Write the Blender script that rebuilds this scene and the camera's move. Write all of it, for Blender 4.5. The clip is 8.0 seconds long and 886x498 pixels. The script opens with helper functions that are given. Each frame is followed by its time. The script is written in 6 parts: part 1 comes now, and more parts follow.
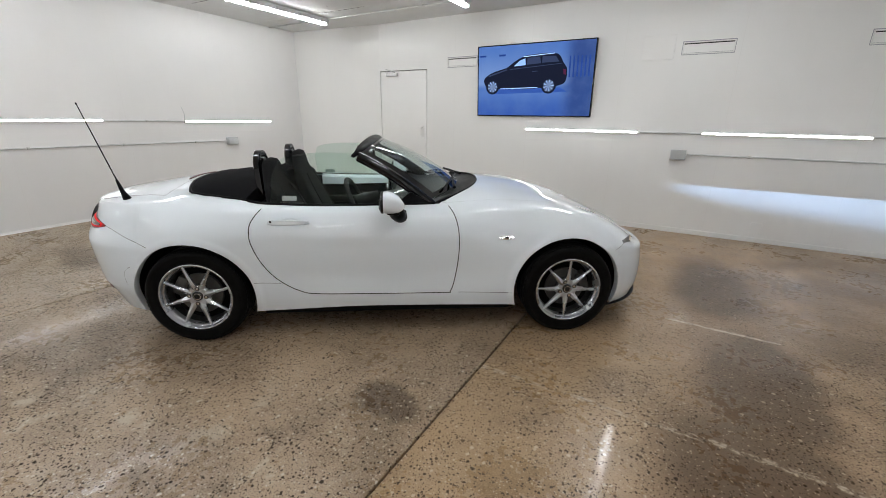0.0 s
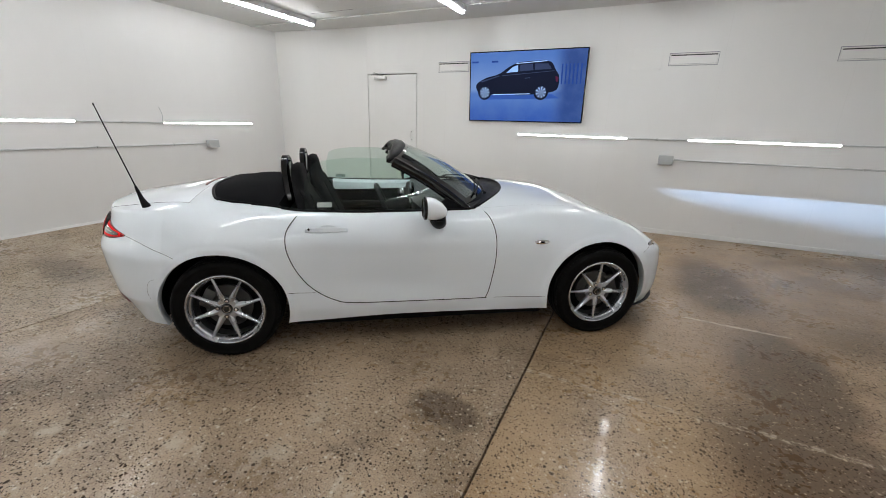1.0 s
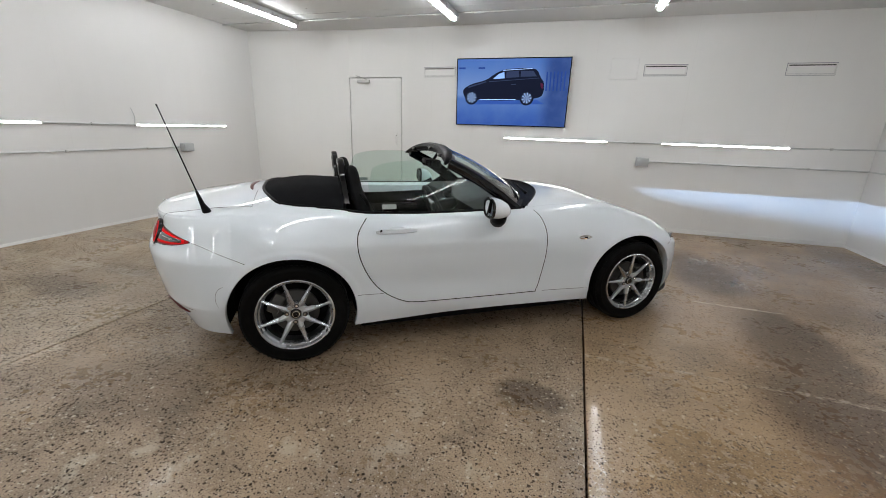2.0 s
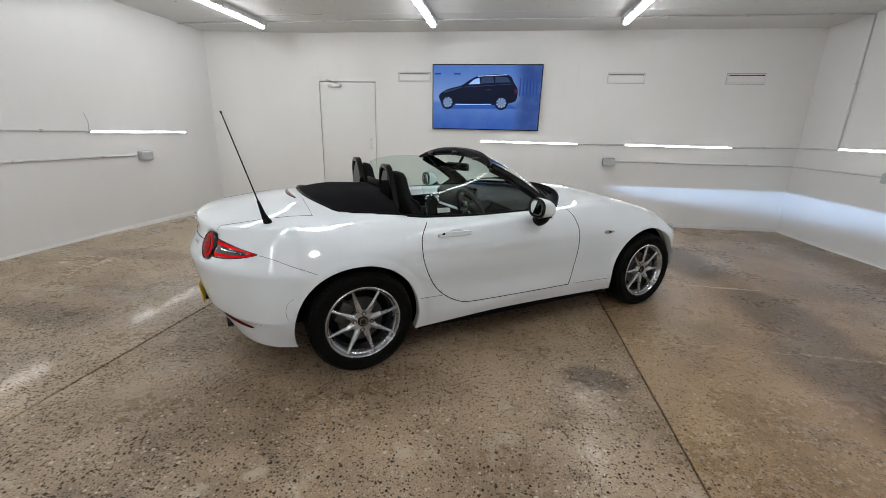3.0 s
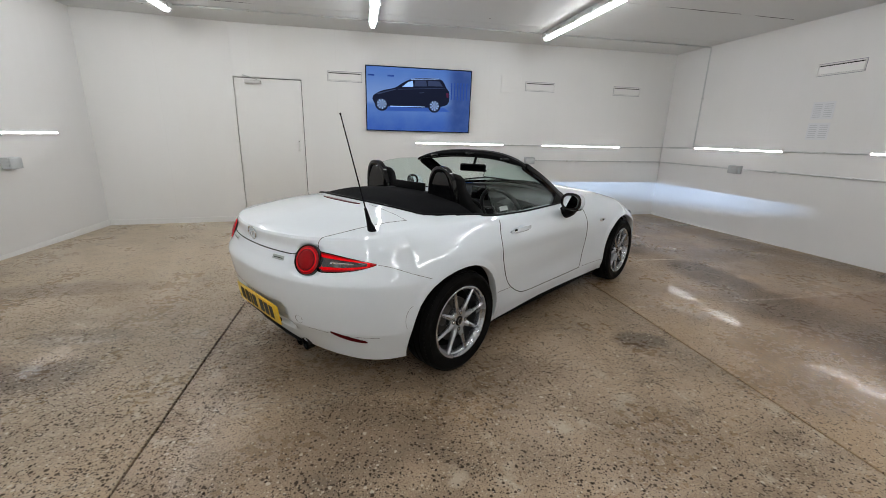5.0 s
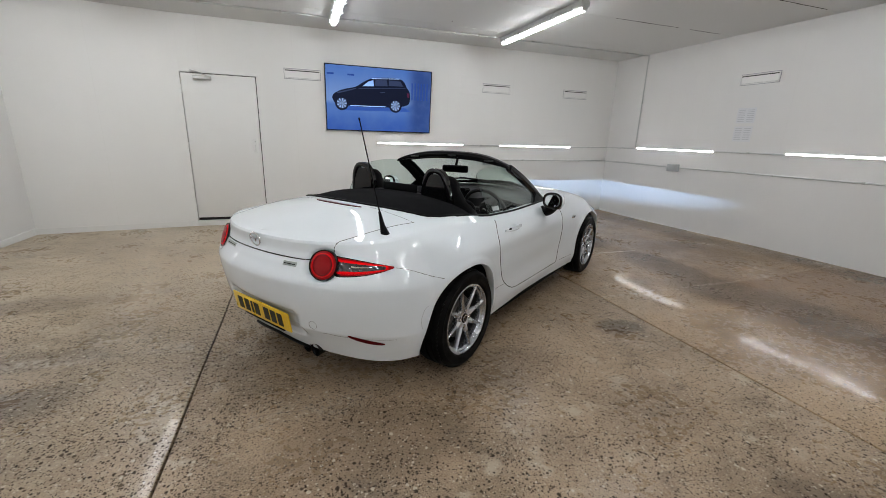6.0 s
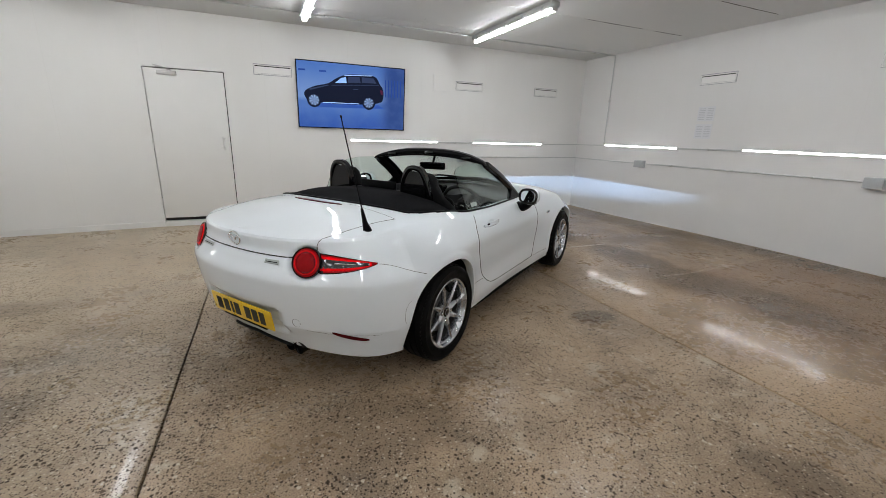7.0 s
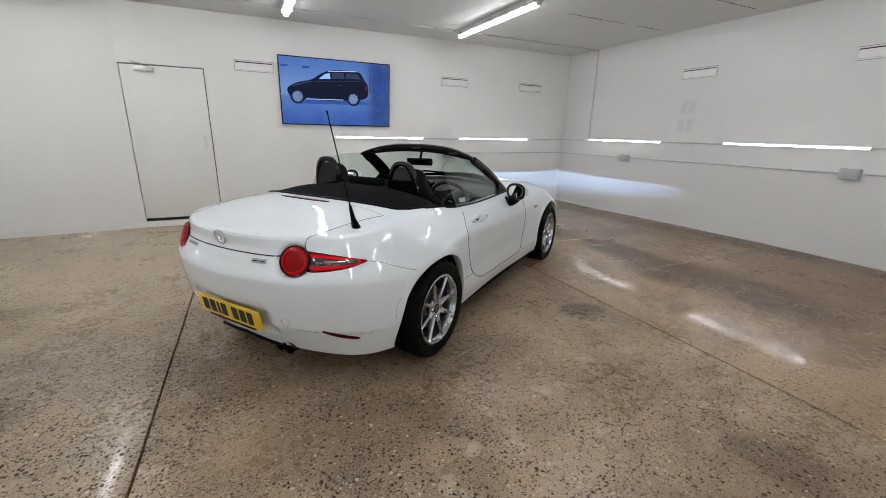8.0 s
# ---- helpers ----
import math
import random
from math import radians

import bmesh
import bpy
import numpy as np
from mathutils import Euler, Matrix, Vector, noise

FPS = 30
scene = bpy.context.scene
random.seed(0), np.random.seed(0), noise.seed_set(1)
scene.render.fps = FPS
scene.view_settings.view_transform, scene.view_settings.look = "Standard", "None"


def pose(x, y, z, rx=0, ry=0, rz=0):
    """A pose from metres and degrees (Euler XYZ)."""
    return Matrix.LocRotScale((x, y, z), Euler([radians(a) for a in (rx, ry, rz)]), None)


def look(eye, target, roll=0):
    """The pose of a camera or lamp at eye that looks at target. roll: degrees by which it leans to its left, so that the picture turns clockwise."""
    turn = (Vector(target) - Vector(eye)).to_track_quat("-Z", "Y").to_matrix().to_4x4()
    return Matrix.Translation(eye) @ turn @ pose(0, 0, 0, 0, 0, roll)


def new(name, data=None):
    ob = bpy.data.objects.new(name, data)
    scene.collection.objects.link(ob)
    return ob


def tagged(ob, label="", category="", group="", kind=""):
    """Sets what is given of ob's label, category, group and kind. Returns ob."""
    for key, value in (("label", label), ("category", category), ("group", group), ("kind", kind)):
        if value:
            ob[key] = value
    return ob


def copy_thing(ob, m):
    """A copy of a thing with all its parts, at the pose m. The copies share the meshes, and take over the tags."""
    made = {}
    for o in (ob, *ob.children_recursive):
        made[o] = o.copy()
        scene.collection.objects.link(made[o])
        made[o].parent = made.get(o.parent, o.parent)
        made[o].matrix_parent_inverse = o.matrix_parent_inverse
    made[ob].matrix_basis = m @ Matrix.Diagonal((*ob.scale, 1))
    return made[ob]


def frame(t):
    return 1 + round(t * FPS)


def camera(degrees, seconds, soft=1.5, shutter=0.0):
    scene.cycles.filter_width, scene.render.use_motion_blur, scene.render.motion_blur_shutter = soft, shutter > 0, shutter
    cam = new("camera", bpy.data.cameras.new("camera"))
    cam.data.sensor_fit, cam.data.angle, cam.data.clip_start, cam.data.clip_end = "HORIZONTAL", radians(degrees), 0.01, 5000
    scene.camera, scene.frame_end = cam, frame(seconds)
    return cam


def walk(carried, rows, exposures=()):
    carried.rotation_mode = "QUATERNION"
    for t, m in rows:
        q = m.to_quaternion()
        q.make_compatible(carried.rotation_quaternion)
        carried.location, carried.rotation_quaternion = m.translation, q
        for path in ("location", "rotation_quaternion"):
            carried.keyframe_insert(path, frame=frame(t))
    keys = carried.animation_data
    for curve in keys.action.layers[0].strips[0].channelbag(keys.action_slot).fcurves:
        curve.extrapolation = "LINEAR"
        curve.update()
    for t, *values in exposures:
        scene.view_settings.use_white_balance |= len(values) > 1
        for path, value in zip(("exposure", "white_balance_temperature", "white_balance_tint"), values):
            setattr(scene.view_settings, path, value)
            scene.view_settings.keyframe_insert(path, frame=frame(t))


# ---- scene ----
cam = camera(95.1, 8.0, soft=0.7)
PATH = [
    (0, (0.083, 0.05, 1.353), (-0.878, 1.691, 0.733), 0.8),
    (0.5, (-0.069, -0.02, 1.341), (-0.967, 1.66, 0.733), 1.1),
    (1, (-0.322, -0.151, 1.356), (-1.131, 1.577, 0.755), 1.5),
    (1.5, (-0.616, -0.333, 1.345), (-1.313, 1.447, 0.755), 1.8),
    (3, (-1.602, -0.752, 1.331), (-1.874, 1.15, 0.776), 1.4),
    (3.5, (-1.957, -0.787, 1.312), (-2.071, 1.134, 0.767), 1.2),
    (4, (-2.305, -0.814, 1.31), (-2.255, 1.11, 0.768), 1.3),
    (4.5, (-2.592, -0.843, 1.307), (-2.377, 1.072, 0.769), 1.4),
    (6, (-3.2, -0.802, 1.334), (-2.556, 1.014, 0.799), 1.8),
    (6.5, (-3.244, -0.817, 1.33), (-2.524, 0.97, 0.793), 1.8),
    (7, (-3.255, -0.826, 1.333), (-2.491, 0.94, 0.79), 1.8),
    (7.5, (-3.261, -0.821, 1.33), (-2.469, 0.931, 0.78), 1.6),
    (8, (-3.264, -0.815, 1.327), (-2.444, 0.922, 0.769), 1.3),
]
walk(cam, [(t, look(eye, target, roll)) for t, eye, target, roll in PATH], exposures=[(0.0, 0.27), (1.5, 0.20), (3.0, 0.14), (4.5, 0.13), (8.0, 0.15)])

# ---- world: a closed room, almost no light of its own ----
world = bpy.data.worlds.new("world")
scene.world = world
world.use_nodes = True
world.node_tree.nodes["Background"].inputs[0].default_value = (0.9, 0.95, 1.0, 1)
world.node_tree.nodes["Background"].inputs[1].default_value = 0.03
WALL_LAMP, CEILING_LAMP, BEAM = 21.0, 37.0, 190.0

# ---- materials ----


class Nodes:
    """Short-hand for building one material's node tree."""

    def __init__(self, name):
        self.mat = bpy.data.materials.new(name)
        self.mat.use_nodes = True
        self.tree = self.mat.node_tree
        self.bsdf = self.tree.nodes["Principled BSDF"]
        self.pos = self.tree.nodes.new("ShaderNodeTexCoord").outputs["Object"]

    def node(self, kind, operation=None, feature=None):
        n = self.tree.nodes.new(kind)
        if operation:
            n.operation = operation
        if feature:
            n.feature = feature
        return n

    def put(self, socket, value):
        if isinstance(value, bpy.types.NodeSocket):
            self.tree.links.new(value, socket)
        elif isinstance(value, tuple) and len(value) == 3 and socket.type == "RGBA":
            socket.default_value = (*value, 1)
        else:
            socket.default_value = value

    def set(self, **values):
        for k, v in values.items():
            self.put(self.bsdf.inputs[k.replace("_", " ")], v)
        return self

    def noise(self, scale, detail=4.0, rough=0.55, vec=None, out="Fac"):
        n = self.node("ShaderNodeTexNoise")
        self.put(n.inputs["Vector"], vec or self.pos)
        n.inputs["Scale"].default_value, n.inputs["Detail"].default_value, n.inputs["Roughness"].default_value = scale, detail, rough
        return n.outputs[out]

    def voronoi(self, scale, feature="F1", vec=None, out="Distance"):
        n = self.node("ShaderNodeTexVoronoi", feature=feature)
        self.put(n.inputs["Vector"], vec or self.pos)
        n.inputs["Scale"].default_value = scale
        return n.outputs[out]

    def math(self, op, a, b=0.0, c=0.0):
        n = self.node("ShaderNodeMath", operation=op)
        for socket, v in zip(n.inputs, (a, b, c)):
            self.put(socket, v)
        return n.outputs[0]

    def ramp(self, fac, lo, hi, a=0.0, b=1.0):
        n = self.node("ShaderNodeMapRange")
        n.interpolation_type = "SMOOTHSTEP"
        for socket, v in zip(n.inputs, (fac, lo, hi, a, b)):
            self.put(socket, v)
        return n.outputs[0]

    def mix(self, fac, a, b):
        n = self.node("ShaderNodeMix")
        n.data_type = "RGBA"
        self.put(n.inputs["Factor"], fac)
        self.put(n.inputs[6], a)
        self.put(n.inputs[7], b)
        return n.outputs[2]

    def xyz(self, vec=None):
        n = self.node("ShaderNodeSeparateXYZ")
        self.put(n.inputs[0], vec or self.pos)
        return n.outputs

    def mapped(self, scale=(1, 1, 1), vec=None):
        n = self.node("ShaderNodeMapping")
        self.put(n.inputs["Vector"], vec or self.pos)
        n.inputs["Scale"].default_value = scale
        return n.outputs[0]

    def bump(self, height, strength=0.3, distance=0.01):
        n = self.node("ShaderNodeBump")
        n.inputs["Strength"].default_value, n.inputs["Distance"].default_value = strength, distance
        self.put(n.inputs["Height"], height)
        self.put(self.bsdf.inputs["Normal"], n.outputs[0])
        return self


def simple(name, colour, rough=0.5, metal=0.0, vary=0.15, scale=30.0, coat=0.0, bump=0.0, spec=0.5):
    """A plain surface with slight variation of colour and gloss at two scales."""
    n = Nodes(name)
    f = n.math("ADD", n.math("MULTIPLY", n.noise(scale), 0.6), n.math("MULTIPLY", n.noise(scale / 8), 0.4))
    dark = tuple(c * (1 - vary) for c in colour)
    light = tuple(min(1, c * (1 + vary)) for c in colour)
    n.set(Base_Color=n.mix(f, dark, light), Roughness=n.ramp(f, 0.3, 0.7, rough * 0.85, min(1, rough * 1.15)), Metallic=metal, Specular_IOR_Level=spec, Coat_Weight=coat, Coat_Roughness=0.03)
    if bump:
        n.bump(n.noise(scale * 6), bump, 0.002)
    return n.mat


def glowing(name, colour, strength, spec=0.5):
    n = Nodes(name)
    n.set(Base_Color=colour, Emission_Color=colour, Emission_Strength=strength, Roughness=0.4, Specular_IOR_Level=spec)
    return n.mat


def wall_material(name, colour, panel_axis):
    """Painted wall board: roller texture, uneven gloss, faint seams of the boards."""
    n = Nodes(name)
    x, y, z = n.xyz()
    along = x if panel_axis == "x" else y
    big = n.noise(0.7, 3)
    streak = n.noise(1.0, 5, vec=n.mapped((6, 6, 0.25)))
    tone = n.math("ADD", n.math("MULTIPLY", big, 0.75), n.math("MULTIPLY", streak, 0.25))
    base = n.mix(n.ramp(tone, 0.3, 0.7), tuple(c * 0.965 for c in colour), colour)
    frac = n.math("FRACT", n.math("ADD", n.math("DIVIDE", along, 1.2), 0.17))
    seam = n.math("LESS_THAN", n.math("ABSOLUTE", n.math("SUBTRACT", frac, 0.5)), 0.0022)
    height = n.math("SUBTRACT", n.math("MULTIPLY", n.noise(160, 3), 0.25), n.math("MULTIPLY", seam, 0.8))
    height = n.math("ADD", height, n.math("MULTIPLY", n.noise(2.2, 2), 1.2))
    n.set(Base_Color=n.mix(n.math("MULTIPLY", seam, 0.10), base, (0.55, 0.53, 0.5)), Roughness=n.ramp(n.noise(1.6, 1.5), 0.3, 0.7, 0.30, 0.44))
    n.bump(height, 0.12, 0.004)
    return n.mat


def floor_material():
    """Ground concrete with exposed stones, worn and stained; places and sizes in metres."""
    n = Nodes("ground_concrete")
    x, y, z = n.xyz()
    warp = n.noise(1.3, 5, out="Color")
    big = n.noise(0.55, 5, 0.6)
    mid = n.noise(2.6, 6, 0.65)
    fine = n.noise(45, 5, 0.6)
    tone = n.math("ADD", n.math("MULTIPLY", big, 0.55), n.math("MULTIPLY", mid, 0.45))
    cement = n.mix(n.ramp(tone, 0.41, 0.60), (0.172, 0.117, 0.073), (0.372, 0.266, 0.178))
    cement = n.mix(n.math("MULTIPLY", n.ramp(fine, 0.3, 0.75), 0.35), cement, (0.37, 0.285, 0.175))
    grit = n.noise(150, 2, 0.6)
    cement = n.mix(n.ramp(grit, 0.50, 0.66, 0.0, 0.6), cement, (0.105, 0.074, 0.046))
    cement = n.mix(n.ramp(grit, 0.46, 0.32, 0.0, 0.5), cement, (0.44, 0.35, 0.23))
    # stones: cells of two sizes, some dark, some pale
    jog = n.node("ShaderNodeVectorMath", operation="ADD")
    soft = n.node("ShaderNodeVectorMath", operation="SCALE")
    n.put(soft.inputs[0], n.noise(90, 3, out="Color"))
    soft.inputs["Scale"].default_value = 0.010
    n.put(jog.inputs[0], n.pos)
    n.put(jog.inputs[1], soft.outputs[0])
    bent = jog.outputs[0]
    exposed = n.ramp(n.noise(0.8, 4, 0.6), 0.28, 0.48, 0.25, 1.0)
    slab_b = n.math("GREATER_THAN", x, -0.74)
    north = n.math("GREATER_THAN", y, 1.88)
    exposed = n.math("MULTIPLY", exposed, n.math("SUBTRACT", 1.0, n.math("MULTIPLY", slab_b, 0.12)))
    exposed = n.math("MULTIPLY", exposed, n.ramp(y, 2.4, 4.6, 1.0, 0.5))
    # wear: the brown field of one slab and the pale skin of another
    brown = n.math("MULTIPLY", n.ramp(x, 0.0, 0.45), n.math("SUBTRACT", 1.0, north))
    cement = n.mix(n.math("MULTIPLY", brown, n.ramp(n.noise(1.1, 4), 0.35, 0.6, 0.3, 0.75)), cement, (0.185, 0.112, 0.062))
    sand = n.math("MULTIPLY", n.math("MULTIPLY", slab_b, n.ramp(x, 0.0, 0.35, 1.0, 0.0)), n.ramp(n.noise(2.0, 5, 0.65), 0.36, 0.6, 0.15, 0.75))
    cement = n.mix(n.math("MULTIPLY", sand, 0.7), cement, (0.385, 0.278, 0.165))
    west = n.math("MULTIPLY", n.math("LESS_THAN", x, -3.80), n.ramp(n.noise(1.4, 5, 0.65), 0.36, 0.60, 0.1, 0.55))
    cement = n.mix(west, cement, n.mix(n.ramp(fine, 0.35, 0.7), (0.27, 0.205, 0.13), (0.42, 0.34, 0.235)))
    # cement turns paler towards the north-west, in patches
    pale_nw = n.math("MULTIPLY", n.math("MULTIPLY", n.ramp(y, 1.6, 3.8), n.ramp(x, -3.4, -1.2, 1.0, 0.0)), n.ramp(n.noise(1.2, 5, 0.6), 0.34, 0.6, 0.4, 0.85))
    cement = n.mix(pale_nw, cement, (0.47, 0.38, 0.265))
    scuffed = n.math("MULTIPLY", n.ramp(n.noise(5.5, 6, 0.7), 0.53, 0.66), n.ramp(n.noise(0.9, 3, 0.6), 0.42, 0.62))
    cement = n.mix(n.math("MULTIPLY", n.math("MULTIPLY", scuffed, n.math("SUBTRACT", 1.0, slab_b)), 0.55), cement, (0.50, 0.43, 0.33))
    ground_out = n.math("MULTIPLY", n.ramp(n.noise(3.4, 6, 0.7), 0.54, 0.70), n.ramp(n.noise(0.7, 3, 0.6), 0.40, 0.60))
    cement = n.mix(n.math("MULTIPLY", n.math("MULTIPLY", ground_out, n.math("SUBTRACT", 1.0, slab_b)), 0.55), cement, (0.085, 0.062, 0.042))
    # oil and tyre stains, and two dark bands along the east wall: centre, half sizes, depth of colour
    wob = n.node("ShaderNodeSeparateColor")
    n.put(wob.inputs[0], warp)
    wx = n.math("ADD", x, n.math("MULTIPLY", n.math("SUBTRACT", wob.outputs[0], 0.5), 0.5))
    wy = n.math("ADD", y, n.math("MULTIPLY", n.math("SUBTRACT", wob.outputs[1], 0.5), 0.5))
    stain_and_band = 0.0
    for cx, cy, sx, sy, deep in ((0.45, 4.05, 0.34, 0.78, 0.80), (0.64, 2.55, 0.34, 0.62, 0.74), (0.58, 1.75, 0.44, 0.55, 0.72), (0.70, 0.95, 0.36, 0.55, 0.66),
                                 (-1.02, 1.37, 0.19, 0.16, 0.75), (1.5, 3.2, 0.5, 0.3, 0.35), (2.25, 4.5, 0.34, 1.7, 0.62), (2.35, 1.6, 0.24, 2.0, 0.5),
                                 (-4.85, 1.45, 0.55, 0.20, 0.60), (-4.7, 1.95, 0.35, 0.14, 0.5), (-5.3, 2.9, 0.7, 0.2, 0.45), (-2.9, 0.75, 0.5, 0.3, 0.40),
                                 (-1.35, -0.18, 0.16, 0.2, 0.5), (-1.5, 0.55, 0.4, 0.3, 0.25), (-2.1, 1.1, 0.5, 0.2, 0.3)):
        dx = n.math("DIVIDE", n.math("SUBTRACT", wx, cx), sx)
        dy = n.math("DIVIDE", n.math("SUBTRACT", wy, cy), sy)
        r = n.math("SQRT", n.math("ADD", n.math("MULTIPLY", dx, dx), n.math("MULTIPLY", dy, dy)))
        stain_and_band = n.math("MAXIMUM", stain_and_band, n.math("MULTIPLY", n.ramp(r, 0.62, 1.18, 1.0, 0.0), n.ramp(mid, 0.25, 0.6, deep * 0.75, deep)))
    cement = n.mix(stain_and_band, cement, (0.058, 0.037, 0.022))
    pits = 0.0
    for scale, white, hi, size, much in ((60, 0.972, 0.125, 0.42, 1.0), (92, 0.955, 0.175, 0.42, 1.0), (136, 0.935, 0.17, 0.40, 0.95), (38, 0.978, 0.028, 0.36, 0.9)):
        cell = n.node("ShaderNodeSeparateColor")
        n.put(cell.inputs[0], n.voronoi(scale, vec=bent, out="Color"))
        patchy = n.ramp(n.noise(3.5, 3), 0.3, 0.7, hi * 0.5, hi * 1.6)
        patchy = n.math("MULTIPLY", patchy, n.ramp(x, -3.4, -2.0, 1.45, 1.0))
        pick = n.math("LESS_THAN", cell.outputs[0], patchy)
        inside = n.ramp(n.voronoi(scale, vec=bent), size * 0.85, size, 1.0, 0.0)
        mask = n.math("MULTIPLY", n.math("MULTIPLY", pick, inside), n.math("MULTIPLY", exposed, much))
        cement = n.mix(mask, cement, n.mix(cell.outputs[1], (0.018, 0.013, 0.009), (0.080, 0.056, 0.036)))
        pits = n.math("MAXIMUM", mask, pits)
        pale = n.math("MULTIPLY", n.math("GREATER_THAN", cell.outputs[0], white), inside)
        cement = n.mix(n.math("MULTIPLY", pale, n.math("MULTIPLY", exposed, 0.75)), cement, (0.54, 0.47, 0.37))
        rust = n.math("MULTIPLY", n.math("GREATER_THAN", cell.outputs[2], 0.92), inside)
        cement = n.mix(n.math("MULTIPLY", rust, n.math("MULTIPLY", exposed, 0.5)), cement, (0.17, 0.10, 0.055))
    # pale crumbs along two old cross cuts
    flake = n.math("MULTIPLY", n.ramp(n.noise(26, 6, 0.75), 0.46, 0.56), n.ramp(n.noise(2.3, 3), 0.38, 0.58, 0.3, 1.0))
    wave = n.math("MULTIPLY", n.math("SUBTRACT", n.noise(4, 3), 0.5), 0.06)
    for yy, x0, x1, wide, much in ((1.895, -0.74, 2.6, 0.024, 0.62), (3.115, 0.14, 0.80, 0.024, 1.0), (1.05, -3.5, -2.9, 0.14, 0.22), (1.9, -6.4, -3.9, 0.10, 0.35), (0.62, -6.4, -3.9, 0.12, 0.35)):
        d = n.math("ABSOLUTE", n.math("SUBTRACT", n.math("ADD", y, wave), yy))
        span = n.math("MULTIPLY", n.math("GREATER_THAN", x, x0), n.math("LESS_THAN", x, x1))
        line = n.math("MULTIPLY", n.ramp(d, wide * 0.3, wide, 1.0, 0.0), n.math("MULTIPLY", flake, span))
        cement = n.mix(n.math("MULTIPLY", line, much), cement, (0.66, 0.61, 0.53))
        if much == 1.0:
            cement = n.mix(n.math("MULTIPLY", n.math("MULTIPLY", n.ramp(d, 0.004, 0.014, 1.0, 0.0), span), n.ramp(n.noise(30, 5, 0.7), 0.40, 0.52, 0.25, 0.95)), cement, (0.70, 0.66, 0.58))
        thin = n.math("MULTIPLY", n.ramp(d, 0.002, 0.005, 1.0, 0.0), span)
        cement = n.mix(n.math("MULTIPLY", thin, 0.35), cement, (0.12, 0.09, 0.07))
    warm = n.node("ShaderNodeVectorMath", operation="MULTIPLY")
    n.put(warm.inputs[0], cement)
    warm.inputs[1].default_value = (1.06, 1.0, 0.915)
    cement = n.mix(slab_b, cement, warm.outputs[0])
    # worn gloss: a dull ground surface with a polished skin on it in patches
    gloss = n.math("ADD", n.math("MULTIPLY", n.noise(1.7, 5, 0.6), 0.6), n.math("MULTIPLY", n.noise(22, 4, 0.6), 0.4))
    lane_e = n.math("MULTIPLY", n.math("MULTIPLY", slab_b, n.ramp(wx, 0.0, 0.3, 1.0, 0.0)), n.math("MULTIPLY", n.ramp(wy, -0.2, 0.2), n.ramp(wy, 2.3, 2.9, 1.0, 0.0)))
    lane_w = n.math("MULTIPLY", n.math("MULTIPLY", n.ramp(wx, -4.75, -4.45), n.math("LESS_THAN", x, -3.8)), n.math("MULTIPLY", n.ramp(wy, 0.3, 0.7), n.ramp(wy, 2.1, 2.5, 1.0, 0.0)))
    lane_m = n.math("MULTIPLY", n.math("MULTIPLY", n.ramp(wx, -3.75, -3.5), n.ramp(wx, -3.1, -2.85, 1.0, 0.0)), n.math("MULTIPLY", n.ramp(wy, 0.2, 0.5), n.ramp(wy, 1.15, 1.45, 1.0, 0.0)))
    worn = n.math("MULTIPLY", n.math("MULTIPLY", n.ramp(wx, -0.62, -0.36), n.ramp(wx, 0.45, 0.95, 1.0, 0.0)), n.math("MULTIPLY", n.ramp(wy, 0.0, 0.3), n.ramp(wy, 1.2, 1.5, 1.0, 0.0)))
    skin = n.math("ADD", n.math("MULTIPLY", n.math("MAXIMUM", lane_e, n.math("MAXIMUM", lane_w, n.math("MULTIPLY", lane_m, 0.3))), n.ramp(n.noise(3.0, 5, 0.65), 0.40, 0.58, 0.10, 0.72)), n.ramp(n.noise(1.1, 5, 0.6), 0.48, 0.64, 0.0, 0.25))
    skin = n.math("MULTIPLY", skin, n.math("MULTIPLY", n.math("SUBTRACT", 1.0, pits), n.math("SUBTRACT", 1.0, n.math("MULTIPLY", stain_and_band, 0.35))))
    n.set(Base_Color=cement, Roughness=n.math("MAXIMUM", n.math("SUBTRACT", n.ramp(gloss, 0.34, 0.66, 0.22, 0.46), n.math("MULTIPLY", worn, 0.09)), n.math("MULTIPLY", pits, 0.85)), Specular_IOR_Level=n.math("SUBTRACT", n.math("SUBTRACT", 0.5, n.math("MULTIPLY", stain_and_band, 0.15)), n.math("MULTIPLY", pits, 0.33)),
          Coat_Weight=skin, Coat_Roughness=0.085, Coat_IOR=1.32)
    n.bump(n.math("SUBTRACT", n.math("ADD", n.math("MULTIPLY", n.noise(70, 4, 0.6), 0.5), n.math("MULTIPLY", n.noise(5, 4), 0.9)), n.math("MULTIPLY", pits, 0.5)), 0.16, 0.006)
    return n.mat


def paint_material():
    n = Nodes("white_car_paint")
    n.set(Base_Color=n.mix(n.noise(3, 3), (0.735, 0.788, 0.835), (0.755, 0.805, 0.85)), Roughness=0.5, Specular_IOR_Level=0.05, Coat_Weight=1.0, Coat_Roughness=0.008, Coat_IOR=1.6)
    return n.mat


def glass_material(name, tint, rough=0.0, ior=1.45):
    n = Nodes(name)
    n.set(Base_Color=tint, Roughness=rough, IOR=ior, Transmission_Weight=1.0)
    return n.mat


